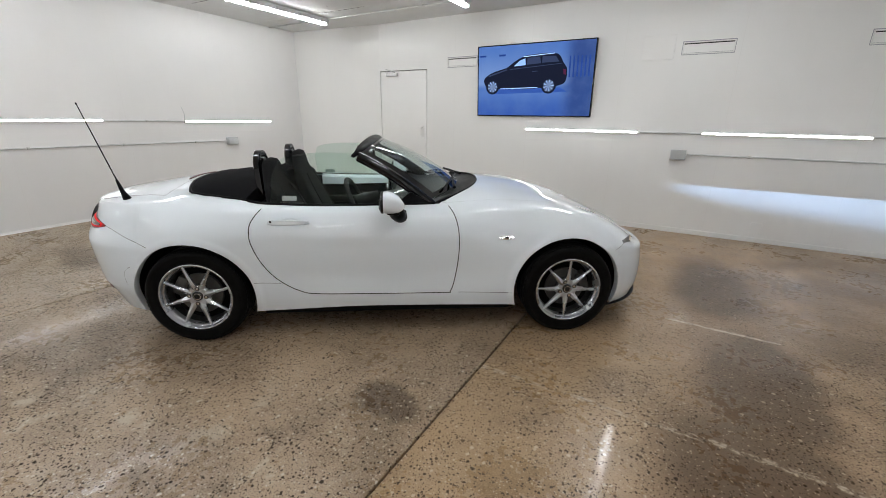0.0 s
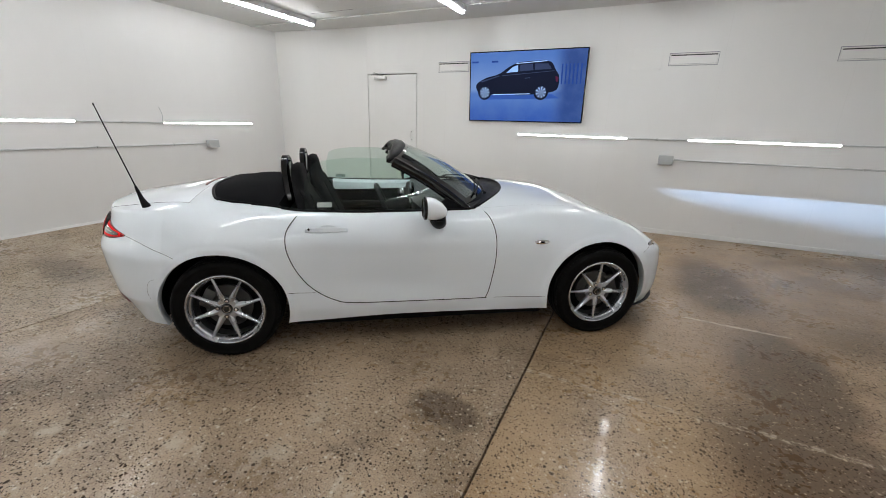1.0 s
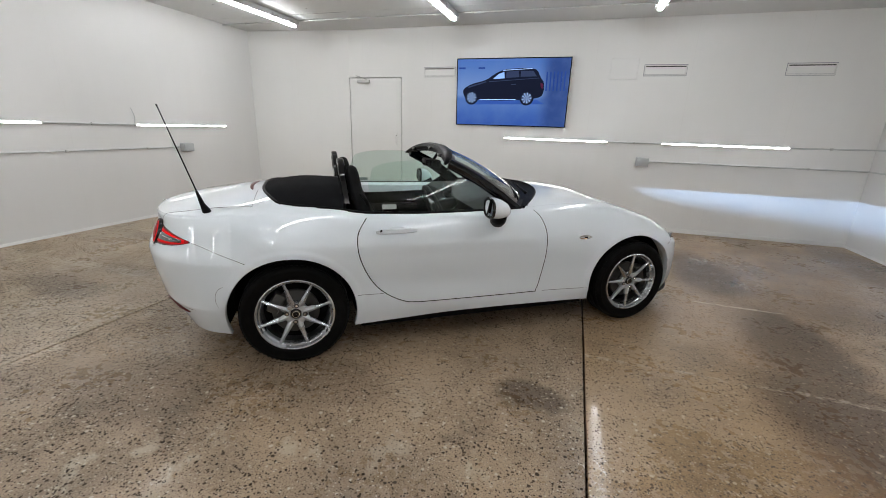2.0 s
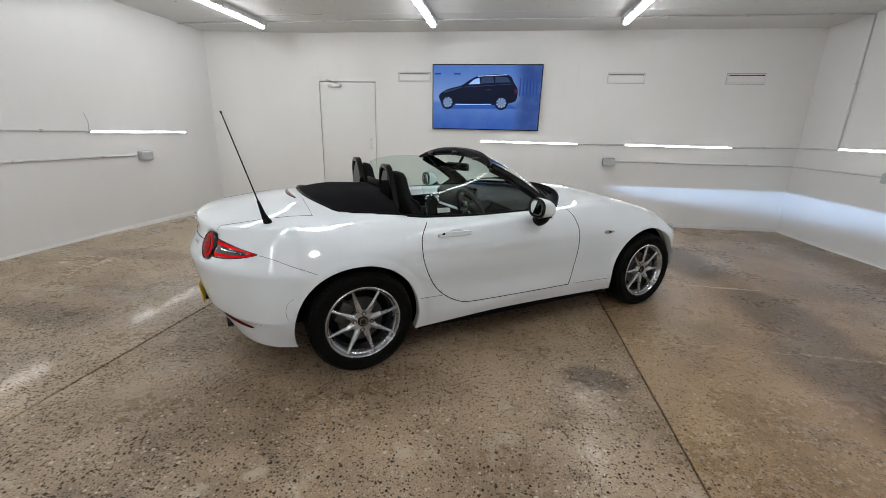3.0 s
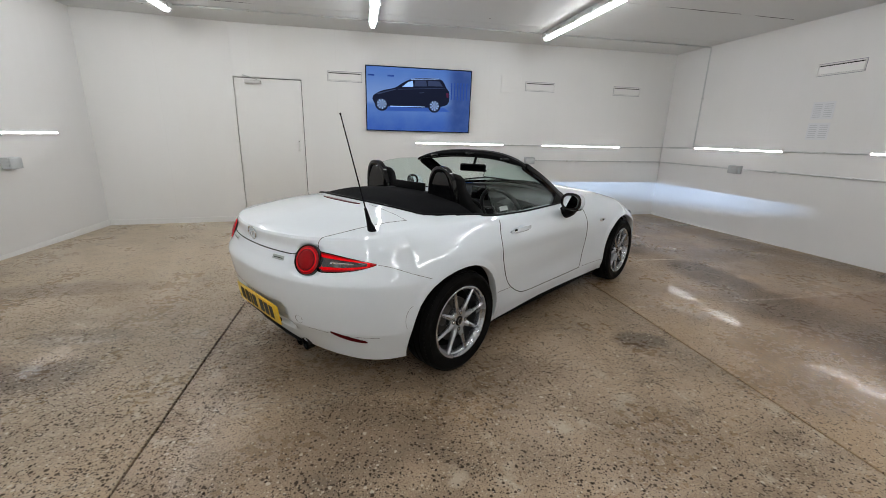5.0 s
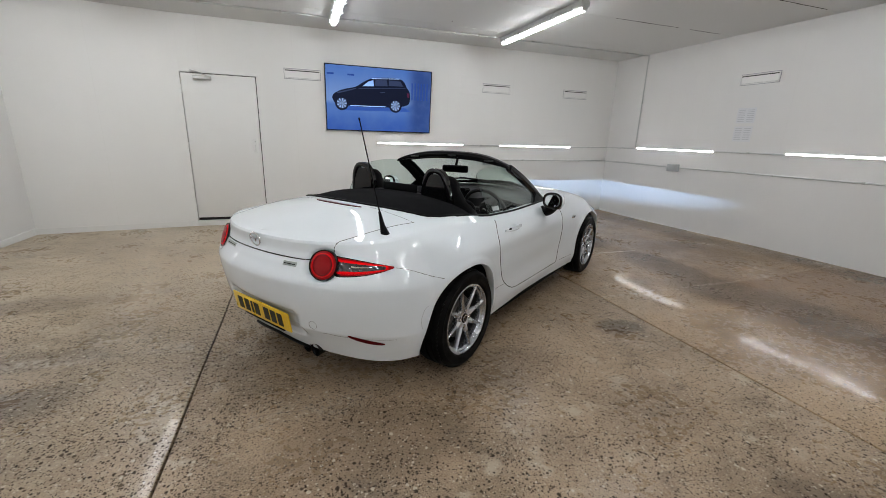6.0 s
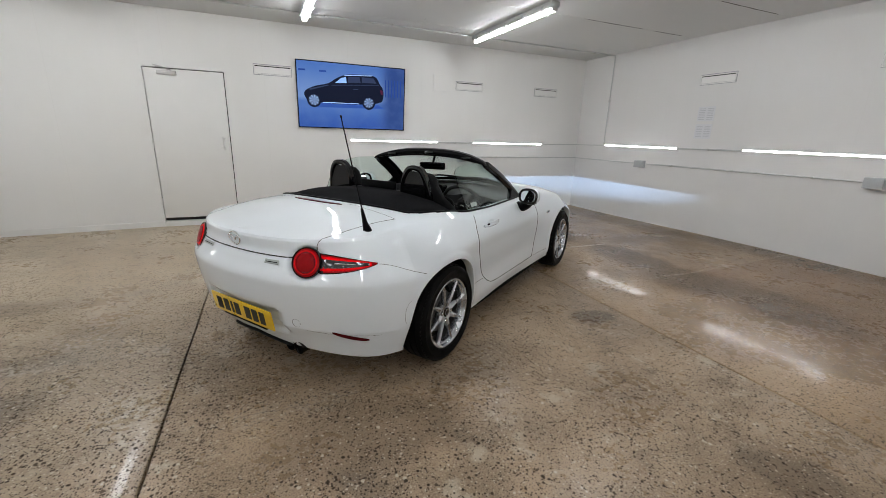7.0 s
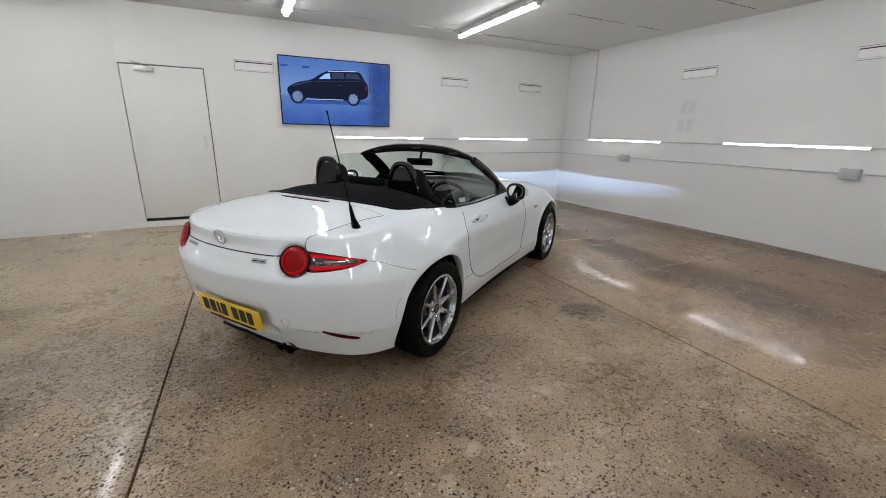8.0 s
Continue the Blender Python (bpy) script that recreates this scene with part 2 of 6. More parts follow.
def fabric_material():
    n = Nodes("black_soft_top_fabric")
    weave = n.node("ShaderNodeTexWave")
    weave.bands_direction = "DIAGONAL"
    n.put(weave.inputs["Vector"], n.pos)
    weave.inputs["Scale"].default_value = 260
    n.set(Base_Color=n.mix(n.noise(14, 4), (0.002, 0.002, 0.0026), (0.0045, 0.0045, 0.006)), Roughness=0.95, Specular_IOR_Level=0.1)
    n.bump(weave.outputs["Fac"], 0.15, 0.001)
    return n.mat


def tyre_material():
    n = Nodes("tyre_rubber")
    n.set(Base_Color=n.mix(n.noise(25, 5), (0.003, 0.003, 0.0032), (0.008, 0.0078, 0.0075)), Roughness=n.ramp(n.noise(9, 4), 0.3, 0.7, 0.40, 0.65), Specular_IOR_Level=0.05)
    n.bump(n.noise(300, 2), 0.2, 0.001)
    return n.mat


# side walls darker, north and south brighter: uneven room light put into the paint
M_WALL_LIT = wall_material("white_wall_paint_lit", (0.80, 0.80, 0.79), "x")
M_WALL_SHADED = wall_material("white_wall_paint_shaded", (0.705, 0.70, 0.695), "y")
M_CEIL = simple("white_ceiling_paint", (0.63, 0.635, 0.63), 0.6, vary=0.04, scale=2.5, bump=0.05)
M_FLOOR = floor_material()
M_GROUT = simple("dark_joint_filler", (0.045, 0.036, 0.028), 0.9, vary=0.4, scale=40)
M_TRIM = simple("white_gloss_trim", (0.76, 0.76, 0.75), 0.4, vary=0.06, scale=12)
M_DOOR = simple("white_door_paint", (0.79, 0.79, 0.78), 0.42, vary=0.04, scale=4)
M_GAP = simple("dark_gap", (0.03, 0.028, 0.026), 0.9)
M_IRONDOT = simple("rusty_screw_head", (0.12, 0.10, 0.085), 0.6)
M_STEEL = simple("brushed_steel", (0.55, 0.55, 0.54), 0.35, 1.0, 0.1, 60)
M_CONDUIT = simple("galvanised_conduit", (0.56, 0.57, 0.57), 0.42, 0.35, 0.12, 50)
M_BOX = simple("grey_plastic_box", (0.42, 0.44, 0.45), 0.5, 0.0, 0.08, 20)
M_LAMP = glowing("led_tube_glow", (0.985, 0.99, 0.985), WALL_LAMP)
M_DIFFUSER = glowing("diffuser_glow", (0.965, 0.985, 1.0), CEILING_LAMP)
M_LAMPBODY = simple("grey_lamp_body", (0.52, 0.53, 0.53), 0.5, 0.0, 0.08, 15)
M_PAPER = simple("grey_printed_paper", (0.66, 0.67, 0.70), 0.7, vary=0.05)
# grey for the shadow lines painted round the wall vents
M_VENT_SHADE = simple("vent_shadow_grey", (0.36, 0.37, 0.40), 0.7)
M_FAINT = simple("faint_grey_print", (0.50, 0.51, 0.54), 0.7)
M_PAINT = paint_material()
M_BLACK = simple("satin_black_plastic", (0.004, 0.004, 0.0045), 0.42, 0.0, 0.25, 60, spec=0.06)
M_GLOSSBLACK = simple("gloss_black_plastic", (0.003, 0.003, 0.0035), 0.05, 0.0, 0.1, 20, coat=0.2, spec=0.35)
M_MATTBLACK = simple("matt_black_underside", (0.003, 0.003, 0.003), 0.9, 0.0, 0.3, 20, spec=0.1)
M_CLOTH = simple("black_seat_cloth", (0.0045, 0.0045, 0.005), 0.85, 0.0, 0.3, 120, bump=0.3, spec=0.15)
M_LEATHER = simple("black_leatherette", (0.0055, 0.0055, 0.006), 0.5, 0.0, 0.2, 90, bump=0.2, spec=0.25)
M_TOP = fabric_material()
M_TYRE = tyre_material()
M_ALLOY = simple("silver_alloy", (0.48, 0.50, 0.53), 0.26, 0.9, 0.04, 4, coat=0.4)
M_IRON = simple("brake_iron", (0.09, 0.088, 0.085), 0.5, 0.8, 0.3, 40)
M_CHROME = simple("chrome", (0.80, 0.80, 0.81), 0.08, 1.0, 0.03, 10)
n = Nodes("red_lamp_lens")
n.set(Base_Color=(0.34, 0.0015, 0.004), Roughness=0.3, Specular_IOR_Level=0.1, Coat_Weight=0.5, Coat_Roughness=0.02)
M_RED = n.mat
n = Nodes("dark_red_lens")
n.set(Base_Color=(0.065, 0.002, 0.004), Roughness=0.35, Specular_IOR_Level=0.08)
M_DARKRED = n.mat
n = Nodes("ribbed_red_lens")
n.set(Base_Color=n.mix(n.ramp(n.voronoi(260), 0.2, 0.5), (0.62, 0.006, 0.010), (0.20, 0.001, 0.003)), Roughness=0.35, Specular_IOR_Level=0.08, Coat_Weight=0.2, Coat_Roughness=0.02)
n.bump(n.voronoi(260), 0.3, 0.002)
M_RIBRED = n.mat
M_REDGLOW = glowing("red_tail_light", (0.50, 0.0015, 0.004), 0.5, 0.03)
M_GLASS = glass_material("green_tinted_glass", (0.82, 0.93, 0.89), ior=1.32)
M_SCREENGLASS = glass_material("windscreen_glass", (0.80, 0.89, 0.87), ior=1.19)
M_HEADLAMP = simple("headlamp_lens", (0.40, 0.43, 0.47), 0.08, 0.3, 0.3, 45, coat=1.0)
M_MIRROR = simple("mirror_silver", (0.15, 0.155, 0.16), 0.02, 1.0, 0.01, 5)
M_PLATE = simple("yellow_number_plate", (0.80, 0.52, 0.02), 0.3, 0.0, 0.05, 20, coat=0.5)
M_INK = simple("black_print", (0.010, 0.010, 0.010), 0.5)
M_STICKER = simple("white_sticker", (0.34, 0.38, 0.37), 0.5)
M_SHUT = simple("shut_line_shadow_gap", (0.020, 0.020, 0.021), 0.8)

# ---- mesh helpers ----


def part(name, bm, material, parent=None, label="", smooth=True, angle=35):
    """Links a bmesh as one mesh object, under a thing or a part where one is given."""
    bmesh.ops.recalc_face_normals(bm, faces=bm.faces[:])
    me = bpy.data.meshes.new(name)
    for f in bm.faces:
        f.smooth = smooth
    if smooth:
        lim = radians(angle)
        for e in bm.edges:
            if len(e.link_faces) == 2 and e.calc_face_angle(0) > lim:
                e.smooth = False
    bm.to_mesh(me)
    bm.free()
    me.materials.append(material)
    ob = new(name, me)
    if parent is not None:
        ob.parent = parent
    if label:
        ob["label"] = label
    return ob


def empty(name, m=None):
    ob = new(name)
    ob.empty_display_size = 0.1
    if m is not None:
        ob.matrix_world = m
    return ob


def add_box(bm, lo, hi, bevel=0.0, seg=2, m=None):
    mid = [(a + b) / 2 for a, b in zip(lo, hi)]
    size = [abs(b - a) for a, b in zip(lo, hi)]
    made = bmesh.ops.create_cube(bm, size=1.0)["verts"]
    for v in made:
        v.co = Vector((v.co.x * size[0] + mid[0], v.co.y * size[1] + mid[1], v.co.z * size[2] + mid[2]))
    if bevel:
        edges = list({e for v in made for e in v.link_edges})
        out = bmesh.ops.bevel(bm, geom=edges, offset=bevel, segments=seg, profile=0.5, affect="EDGES")
        made = list({v for f in out["faces"] for v in f.verts} | {v for v in made if v.is_valid})
    if m is not None:
        for v in made:
            v.co = m @ v.co
    return made


def box(lo, hi, bevel=0.0, seg=2, m=None):
    bm = bmesh.new()
    add_box(bm, lo, hi, bevel, seg, m)
    return bm


def add_rings(bm, rings, closed=True, caps=True):
    """A skin over rings of equally many points."""
    rows = [[bm.verts.new(p) for p in ring] for ring in rings]
    k = len(rows[0])
    for a, b in zip(rows, rows[1:]):
        for i in range(k if closed else k - 1):
            j = (i + 1) % k
            bm.faces.new((a[i], a[j], b[j], b[i]))
    if caps and closed:
        bm.faces.new(rows[0][::-1])
        bm.faces.new(rows[-1])
    return rows


def add_tube(bm, pts, r, sides=8, caps=True, flat=1.0):
    """A tube along a line of points; r may be a number or one number a point."""
    pts = [Vector(p) for p in pts]
    radii = r if isinstance(r, (list, tuple)) else [r] * len(pts)
    rings, up = [], None
    for i, p in enumerate(pts):
        d = (pts[min(i + 1, len(pts) - 1)] - pts[max(i - 1, 0)]).normalized()
        if up is None:
            up = Vector((0, 0, 1)) if abs(d.z) < 0.9 else Vector((1, 0, 0))
        side = d.cross(up).normalized()
        up = side.cross(d).normalized()
        rings.append([p + radii[i] * (math.cos(a) * side + flat * math.sin(a) * up) for a in (2 * math.pi * k / sides for k in range(sides))])
    add_rings(bm, rings, True, caps)


def tube(pts, r, sides=8, caps=True, flat=1.0):
    bm = bmesh.new()
    add_tube(bm, pts, r, sides, caps, flat)
    return bm


def add_lathe(bm, profile, centre=(0, 0, 0), axis="Y", steps=64, closed=False):
    """Turns a profile of (radius, along) about an axis."""
    c = Vector(centre)
    rows = []
    for r, h in profile:
        row = []
        for k in range(steps):
            a = 2 * math.pi * k / steps
            u, w = r * math.cos(a), r * math.sin(a)
            row.append(c + Vector({"Y": (u, h, w), "X": (h, u, w), "Z": (u, w, h)}[axis]))
        rows.append(row)
    if closed:
        rows.append(rows[0])
    add_rings(bm, rows, True, False)
    if closed:
        bmesh.ops.remove_doubles(bm, verts=bm.verts[:], dist=1e-6)


def lathe(profile, centre=(0, 0, 0), axis="Y", steps=64, closed=False):
    bm = bmesh.new()
    add_lathe(bm, profile, centre, axis, steps, closed)
    return bm


def add_prism(bm, outline, a, b):
    """A plate: an outline of 3D points at two offsets."""
    a, b = Vector(a), Vector(b)
    lo = [bm.verts.new(Vector(p) + a) for p in outline]
    hi = [bm.verts.new(Vector(p) + b) for p in outline]
    bm.faces.new(lo[::-1])
    bm.faces.new(hi)
    k = len(lo)
    for i in range(k):
        bm.faces.new((lo[i], lo[(i + 1) % k], hi[(i + 1) % k], hi[i]))


def prism(outline, a, b):
    bm = bmesh.new()
    add_prism(bm, outline, a, b)
    return bm


def rounded(w, h, r, k=5):
    """Points of a rounded rectangle about the origin."""
    pts = []
    for cx, cy, a0 in ((w / 2 - r, h / 2 - r, 0), (-w / 2 + r, h / 2 - r, 90), (-w / 2 + r, -h / 2 + r, 180), (w / 2 - r, -h / 2 + r, 270)):
        for i in range(k + 1):
            a = radians(a0 + 90 * i / k)
            pts.append((cx + r * math.cos(a), cy + r * math.sin(a)))
    return pts


def smooth_line(knots, x):
    """Shape-keeping cubic through knots (x, value)."""
    xs, ys = [k[0] for k in knots], [k[1] for k in knots]
    if x <= xs[0]:
        return ys[0]
    if x >= xs[-1]:
        return ys[-1]
    h = [b - a for a, b in zip(xs, xs[1:])]
    d = [(b - a) / w for a, b, w in zip(ys, ys[1:], h)]
    m = [d[0]] + [0 if p * q <= 0 else 2 * p * q / (p + q) for p, q in zip(d, d[1:])] + [d[-1]]
    i = max(k for k in range(len(h)) if xs[k] <= x)
    t = (x - xs[i]) / h[i]
    return ((2 * t ** 3 - 3 * t ** 2 + 1) * ys[i] + (t ** 3 - 2 * t ** 2 + t) * h[i] * m[i]
            + (-2 * t ** 3 + 3 * t ** 2) * ys[i + 1] + (t ** 3 - t ** 2) * h[i] * m[i + 1])


def spline(pts, per=8):
    """Catmull-Rom line through points."""
    pts = [Vector(p) for p in pts]
    out = []
    for i in range(len(pts) - 1):
        p0, p1, p2, p3 = pts[max(i - 1, 0)], pts[i], pts[i + 1], pts[min(i + 2, len(pts) - 1)]
        for k in range(per):
            t = k / per
            out.append(0.5 * ((2 * p1) + (p2 - p0) * t + (2 * p0 - 5 * p1 + 4 * p2 - p3) * t * t + (3 * p1 - p0 - 3 * p2 + p3) * t ** 3))
    out.append(pts[-1])
    return out


# ---- the room ----
WX, EX, NY, SY, H = -6.48, 2.565, 5.95, -3.5, 2.785
DOOR_X0, DOOR_X1, DOOR_Z = -4.665, -3.715, 2.075
NY_W = 5.75  # the back wall west of the door swings in to this line at the corner


def structure(ob, label, category):
    return tagged(ob, label, category, kind="structure")


bm = bmesh.new()
add_prism(bm, [(DOOR_X0, NY, 0), (DOOR_X0, NY + 0.2, 0), (WX - 0.2, NY + 0.2, 0), (WX - 0.2, NY_W - 0.022, 0)], (0, 0, -0.2), (0, 0, H + 0.2))
add_box(bm, (DOOR_X0, NY, DOOR_Z), (DOOR_X1, NY + 0.2, H + 0.2))
add_box(bm, (DOOR_X1, NY, -0.2), (EX + 0.2, NY + 0.2, H + 0.2))
structure(part("wall_north", bm, M_WALL_LIT, smooth=False), "white painted board wall with a door and a screen", "wall")
structure(part("wall_west", box((WX - 0.2, SY - 0.2, -0.2), (WX, NY, H + 0.2)), M_WALL_SHADED, smooth=False), "plain white painted board wall", "wall")
structure(part("wall_east", box((EX, SY - 0.2, -0.2), (EX + 0.2, NY, H + 0.2)), M_WALL_SHADED, smooth=False), "white painted board wall with strip lights", "wall")
# out of view; set near enough to throw light back on the car
structure(part("wall_south", box((WX, SY - 0.2, -0.2), (EX, SY, H + 0.2)), M_WALL_LIT, smooth=False), "plain white painted wall closing the room", "wall")

# ceiling boards with thin open joints
bm = bmesh.new()
cuts = [SY, -2.37, -1.15, 0.07, 1.29, 2.51, 3.73, 4.95, NY]
for a, b in zip(cuts, cuts[1:]):
    add_box(bm, (WX, a + 0.0035, H), (EX, b - 0.0035, H + 0.02))
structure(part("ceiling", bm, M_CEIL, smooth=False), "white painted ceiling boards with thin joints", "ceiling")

structure(part("ceiling_void", box((WX, SY, H + 0.022), (EX, NY, H + 0.15)), M_GAP, smooth=False), "dark space above the ceiling boards", "ceiling")
rng = random.Random(4)
for y0, x0, x1 in ((3.73, 0.55, 1.55), (3.73, 1.75, 2.3), (2.51, 1.3, 2.3), (4.95, -4.9, -4.1), (3.73, -6.1, -5.5)):
    edge = [(x0 + (x1 - x0) * k / 14, y0 + rng.uniform(0.003, 0.011) * (0.4 + 0.6 * math.sin(math.pi * k / 14)), H - 0.0015) for k in range(15)]
    back = [(p[0], y0 - rng.uniform(0.003, 0.008), H - 0.0015) for p in edge[::-1]]
    tagged(part("peeling_joint", prism(edge + back, (0, 0, 0), (0, 0, 0.0012)), M_GAP, smooth=False), "dark peeling tape along a ceiling joint", "peeling tape", "peeling ceiling joints")
for x, y in ((-5.45, 5.35), (-5.25, 4.75), (-4.7, 5.25), (-4.55, 4.7), (-1.9, 5.3), (-1.2, 4.75), (-5.7, 4.3)):
    tagged(part("ceiling_screw", lathe([(0.0005, -0.002), (0.009, -0.0015), (0.010, 0.0)], (x, y, H), "Z", 10), M_IRONDOT), "dark screw head in a ceiling board", "screw", "ceiling screws")

# floor: three slabs with sawn joints between them
floor = structure(part("floor", box((WX - 0.2, SY - 0.2, -0.35), (EX + 0.2, NY + 0.2, -0.080)), M_GROUT, smooth=False), "worn brown ground concrete floor with exposed stones", "floor")


def fall(x, y):
    """The floor dips a few centimetres towards the back wall, most of all in the west, and rises a little to the east wall."""
    f = min(1, max(0, (y - 3.0) / (NY - 3.0)))
    g = min(1, max(0, (x + 4.2) / 6.8))
    h = min(1, max(0, (x - 0.8) / 1.75))
    return -f * f * (3 - 2 * f) * (0.055 - 0.040 * g) + 0.042 * h * h * (3 - 2 * h) * min(1, max(0, (5.0 - y) / 3.0))


def slab(x0, x1):
    """A slab whose long edges are slightly crumbled."""
    rng = random.Random(int(x0 * 100))
    bm = bmesh.new()
    steps = 260
    left, right = [], []
    for k in range(steps + 1):
        y = SY + (NY - SY) * k / steps
        left.append((x0 + 0.0035 + 0.004 * noise.noise((x0, y * 1.1, 0)) * 2 + rng.uniform(0, 0.0025), y))
        right.append((x1 - 0.0035 + 0.004 * noise.noise((x1, y * 1.1, 0)) * 2 - rng.uniform(0, 0.0025), y))
    rows = []
    for (lx, y), (rx, _) in zip(left, right):
        across = [(lx, -0.05), (lx, -0.003)] + [(lx + 0.004 + (rx - lx - 0.008) * k / 6, 0) for k in range(7)] + [(rx, -0.003), (rx, -0.05)]
        rows.append([bm.verts.new((px, y, z + fall(px, y))) for px, z in across])
    for a, b in zip(rows, rows[1:]):
        for i in range(10):
            bm.faces.new((a[i], a[i + 1], b[i + 1], b[i]))
    return part("slab", bm, M_FLOOR, floor, smooth=False)


for a, b in ((WX - 0.02, -3.80), (-3.80, -0.735), (-0.735, EX + 0.02)):
    slab(a, b)

# skirting
for name, lo, hi in (("baseboard_north_b", (DOOR_X1 + 0.05, NY - 0.014, -0.09), (EX, NY, 0.030)),
                     ("baseboard_west", (WX, SY, -0.09), (WX + 0.014, NY - 0.016, 0.030)), ("baseboard_east", (EX - 0.014, SY, -0.09), (EX, NY - 0.016, 0.022))):
    structure(part(name, box(lo, hi, 0.004), M_TRIM), "low white painted skirting board", "skirting")

structure(part("baseboard_north_a", prism([(DOOR_X0, NY, 0), (DOOR_X0, NY - 0.014, 0), (WX, NY_W - 0.014, 0), (WX, NY_W, 0)], (0, 0, -0.09), (0, 0, 0.022)), M_TRIM, smooth=False), "low white painted skirting board", "skirting")

# door in the north wall
door = structure(part("door_1", box((DOOR_X0 + 0.011, NY + 0.004, 0.066), (DOOR_X1 - 0.012, NY + 0.05, DOOR_Z - 0.012), 0.003), M_DOOR), "closed flush white door with a closer and pull handle", "door")
part("door_lining", box((DOOR_X0, NY + 0.06, -0.1), (DOOR_X1, NY + 0.19, DOOR_Z)), M_GAP, door, smooth=False)
part("threshold", box((DOOR_X0, NY - 0.012, -0.1), (DOOR_X1, NY + 0.055, 0.020), 0.003), M_TRIM, door)
for z in (0.30, 1.10, 1.86):
    part("hinge", tube([(DOOR_X0 + 0.004, NY - 0.006, z - 0.05), (DOOR_X0 + 0.004, NY - 0.006, z + 0.05)], 0.009), M_TRIM, door)
handle = part("door_handle", box((-3.822, NY - 0.004, 1.02), (-3.782, NY + 0.003, 1.21), 0.003), M_TRIM, door, "white pull handle on a plate")
part("grip", tube(spline([(-3.802, NY, 1.05), (-3.802, NY - 0.045, 1.07), (-3.802, NY - 0.045, 1.16), (-3.802, NY, 1.18)], 5), 0.008), M_TRIM, handle)
closer = part("door_closer", box((-4.50, NY - 0.05, 1.985), (-4.28, NY + 0.002, 2.035), 0.006), M_STEEL, door, "silver overhead door closer")
part("closer_arm", tube([(-4.33, NY - 0.03, 2.04), (-4.42, NY - 0.06, 2.07), (-4.53, NY - 0.012, 2.10)], 0.007), M_STEEL, closer)


def vent_panel(centre, wide, high, side):
    """A painted, blanked-off vent: raised frame, flat plate, dark slot along the top."""
    m = Matrix.Translation(centre) @ {"N": Matrix.Identity(4), "E": pose(0, 0, 0, 0, 0, -90)}[side]
    thing = empty("wall_vent", m)
    bm = bmesh.new()
    w, h, f = wide / 2, high / 2, 0.012
    for lo, hi in (((-w, -0.016, h - f), (w, 0, h)), ((-w, -0.016, -h), (w, 0, -h + f)), ((-w, -0.016, -h + f), (-w + f, 0, h - f)), ((w - f, -0.016, -h + f), (w, 0, h - f))):
        add_box(bm, lo, hi, 0.002, 1)
    part("frame", bm, M_TRIM, thing)
    # thin grey plate wider than the frame, standing in for its shadow
    part("gap", box((-w - 0.006, -0.0015, -h - 0.006), (w + 0.006, 0, h + 0.010)), M_VENT_SHADE, thing, smooth=False)
    part("plate", box((-w + f, -0.004, -h + f + 0.004), (w - f, 0, h - f - 0.012)), M_DOOR, thing, smooth=False)
    part("slot", box((-w + f, -0.003, h - f - 0.012), (w - f, 0, h - f)), M_GAP, thing, smooth=False)
    return tagged(thing, "white painted vent panel with a dark slot", "vent", "wall vents")


for cx, w in ((-3.08, 0.50), (0.08, 0.51), (1.685, 0.50)):
    vent_panel((cx, NY, 2.145), w, 0.13, "N")
for cy in (3.25, 1.31):
    vent_panel((EX, cy, 2.19), 0.50, 0.125, "E")

patch = tagged(part("wall_patch", box((-0.60, NY - 0.012, 2.035), (-0.255, NY, 2.30), 0.002, 1), M_DOOR), "square white painted patch plate on the wall", "patch plate")
hatch = empty("wall_hatch", Matrix.Translation((0.92, NY, 0.14)))
part("panel", box((-0.055, -0.005, -0.07), (0.055, 0, 0.07), 0.001, 1), M_DOOR, hatch)
for dx in (-0.045, 0.045):
    for dz in (-0.06, 0.06):
        part("screw", lathe([(0.004, -0.008), (0.004, 0)], (dx, 0, dz), "Y", 8), M_STEEL, hatch)
tagged(hatch, "small white access hatch low on the wall", "hatch")


def wall_lamp(m):
    """A bare LED batten: body along x, its tube standing off the wall towards -y."""
    thing = empty("wall_lamp", m)
    part("body", box((-0.75, -0.033, -0.0165), (0.75, 0, 0.0165), 0.003), M_TRIM, thing)
    bm = bmesh.new()
    add_tube(bm, [(-0.735, -0.027, 0), (0.735, -0.027, 0)], 0.0130, 14)
    part("tube", bm, M_LAMP, thing, "glowing white tube")
    for s in (-1, 1):
        part("end_cap", box((s * 0.735, -0.042, -0.017), (s * 0.752, 0, 0.017), 0.004), M_TRIM, thing)
    return tagged(thing, "lit white LED tube light on a wall", "strip light", "wall strip lights")


first = wall_lamp(pose(-1.255, NY, 1.20))
for m in (pose(0.93, NY, 1.205), pose(EX, 4.40, 1.235, 0, 0, -90), pose(EX, 1.96, 1.25, 0, 0, -90), pose(EX, -0.48, 1.25, 0, 0, -90),
          pose(WX, 4.29, 1.235, 0, 0, 90), pose(WX, 1.78, 1.25, 0, 0, 90), pose(WX, -0.70, 1.25, 0, 0, 90),
          # south wall lamps: unseen, their number raised to light the car's side
          pose(-5.4, SY, 1.25, 0, 0, 180), pose(-3.6, SY, 1.25, 0, 0, 180), pose(-1.8, SY, 1.25, 0, 0, 180), pose(0.0, SY, 1.25, 0, 0, 180), pose(1.7, SY, 1.25, 0, 0, 180)):
    copy_thing(first, m)


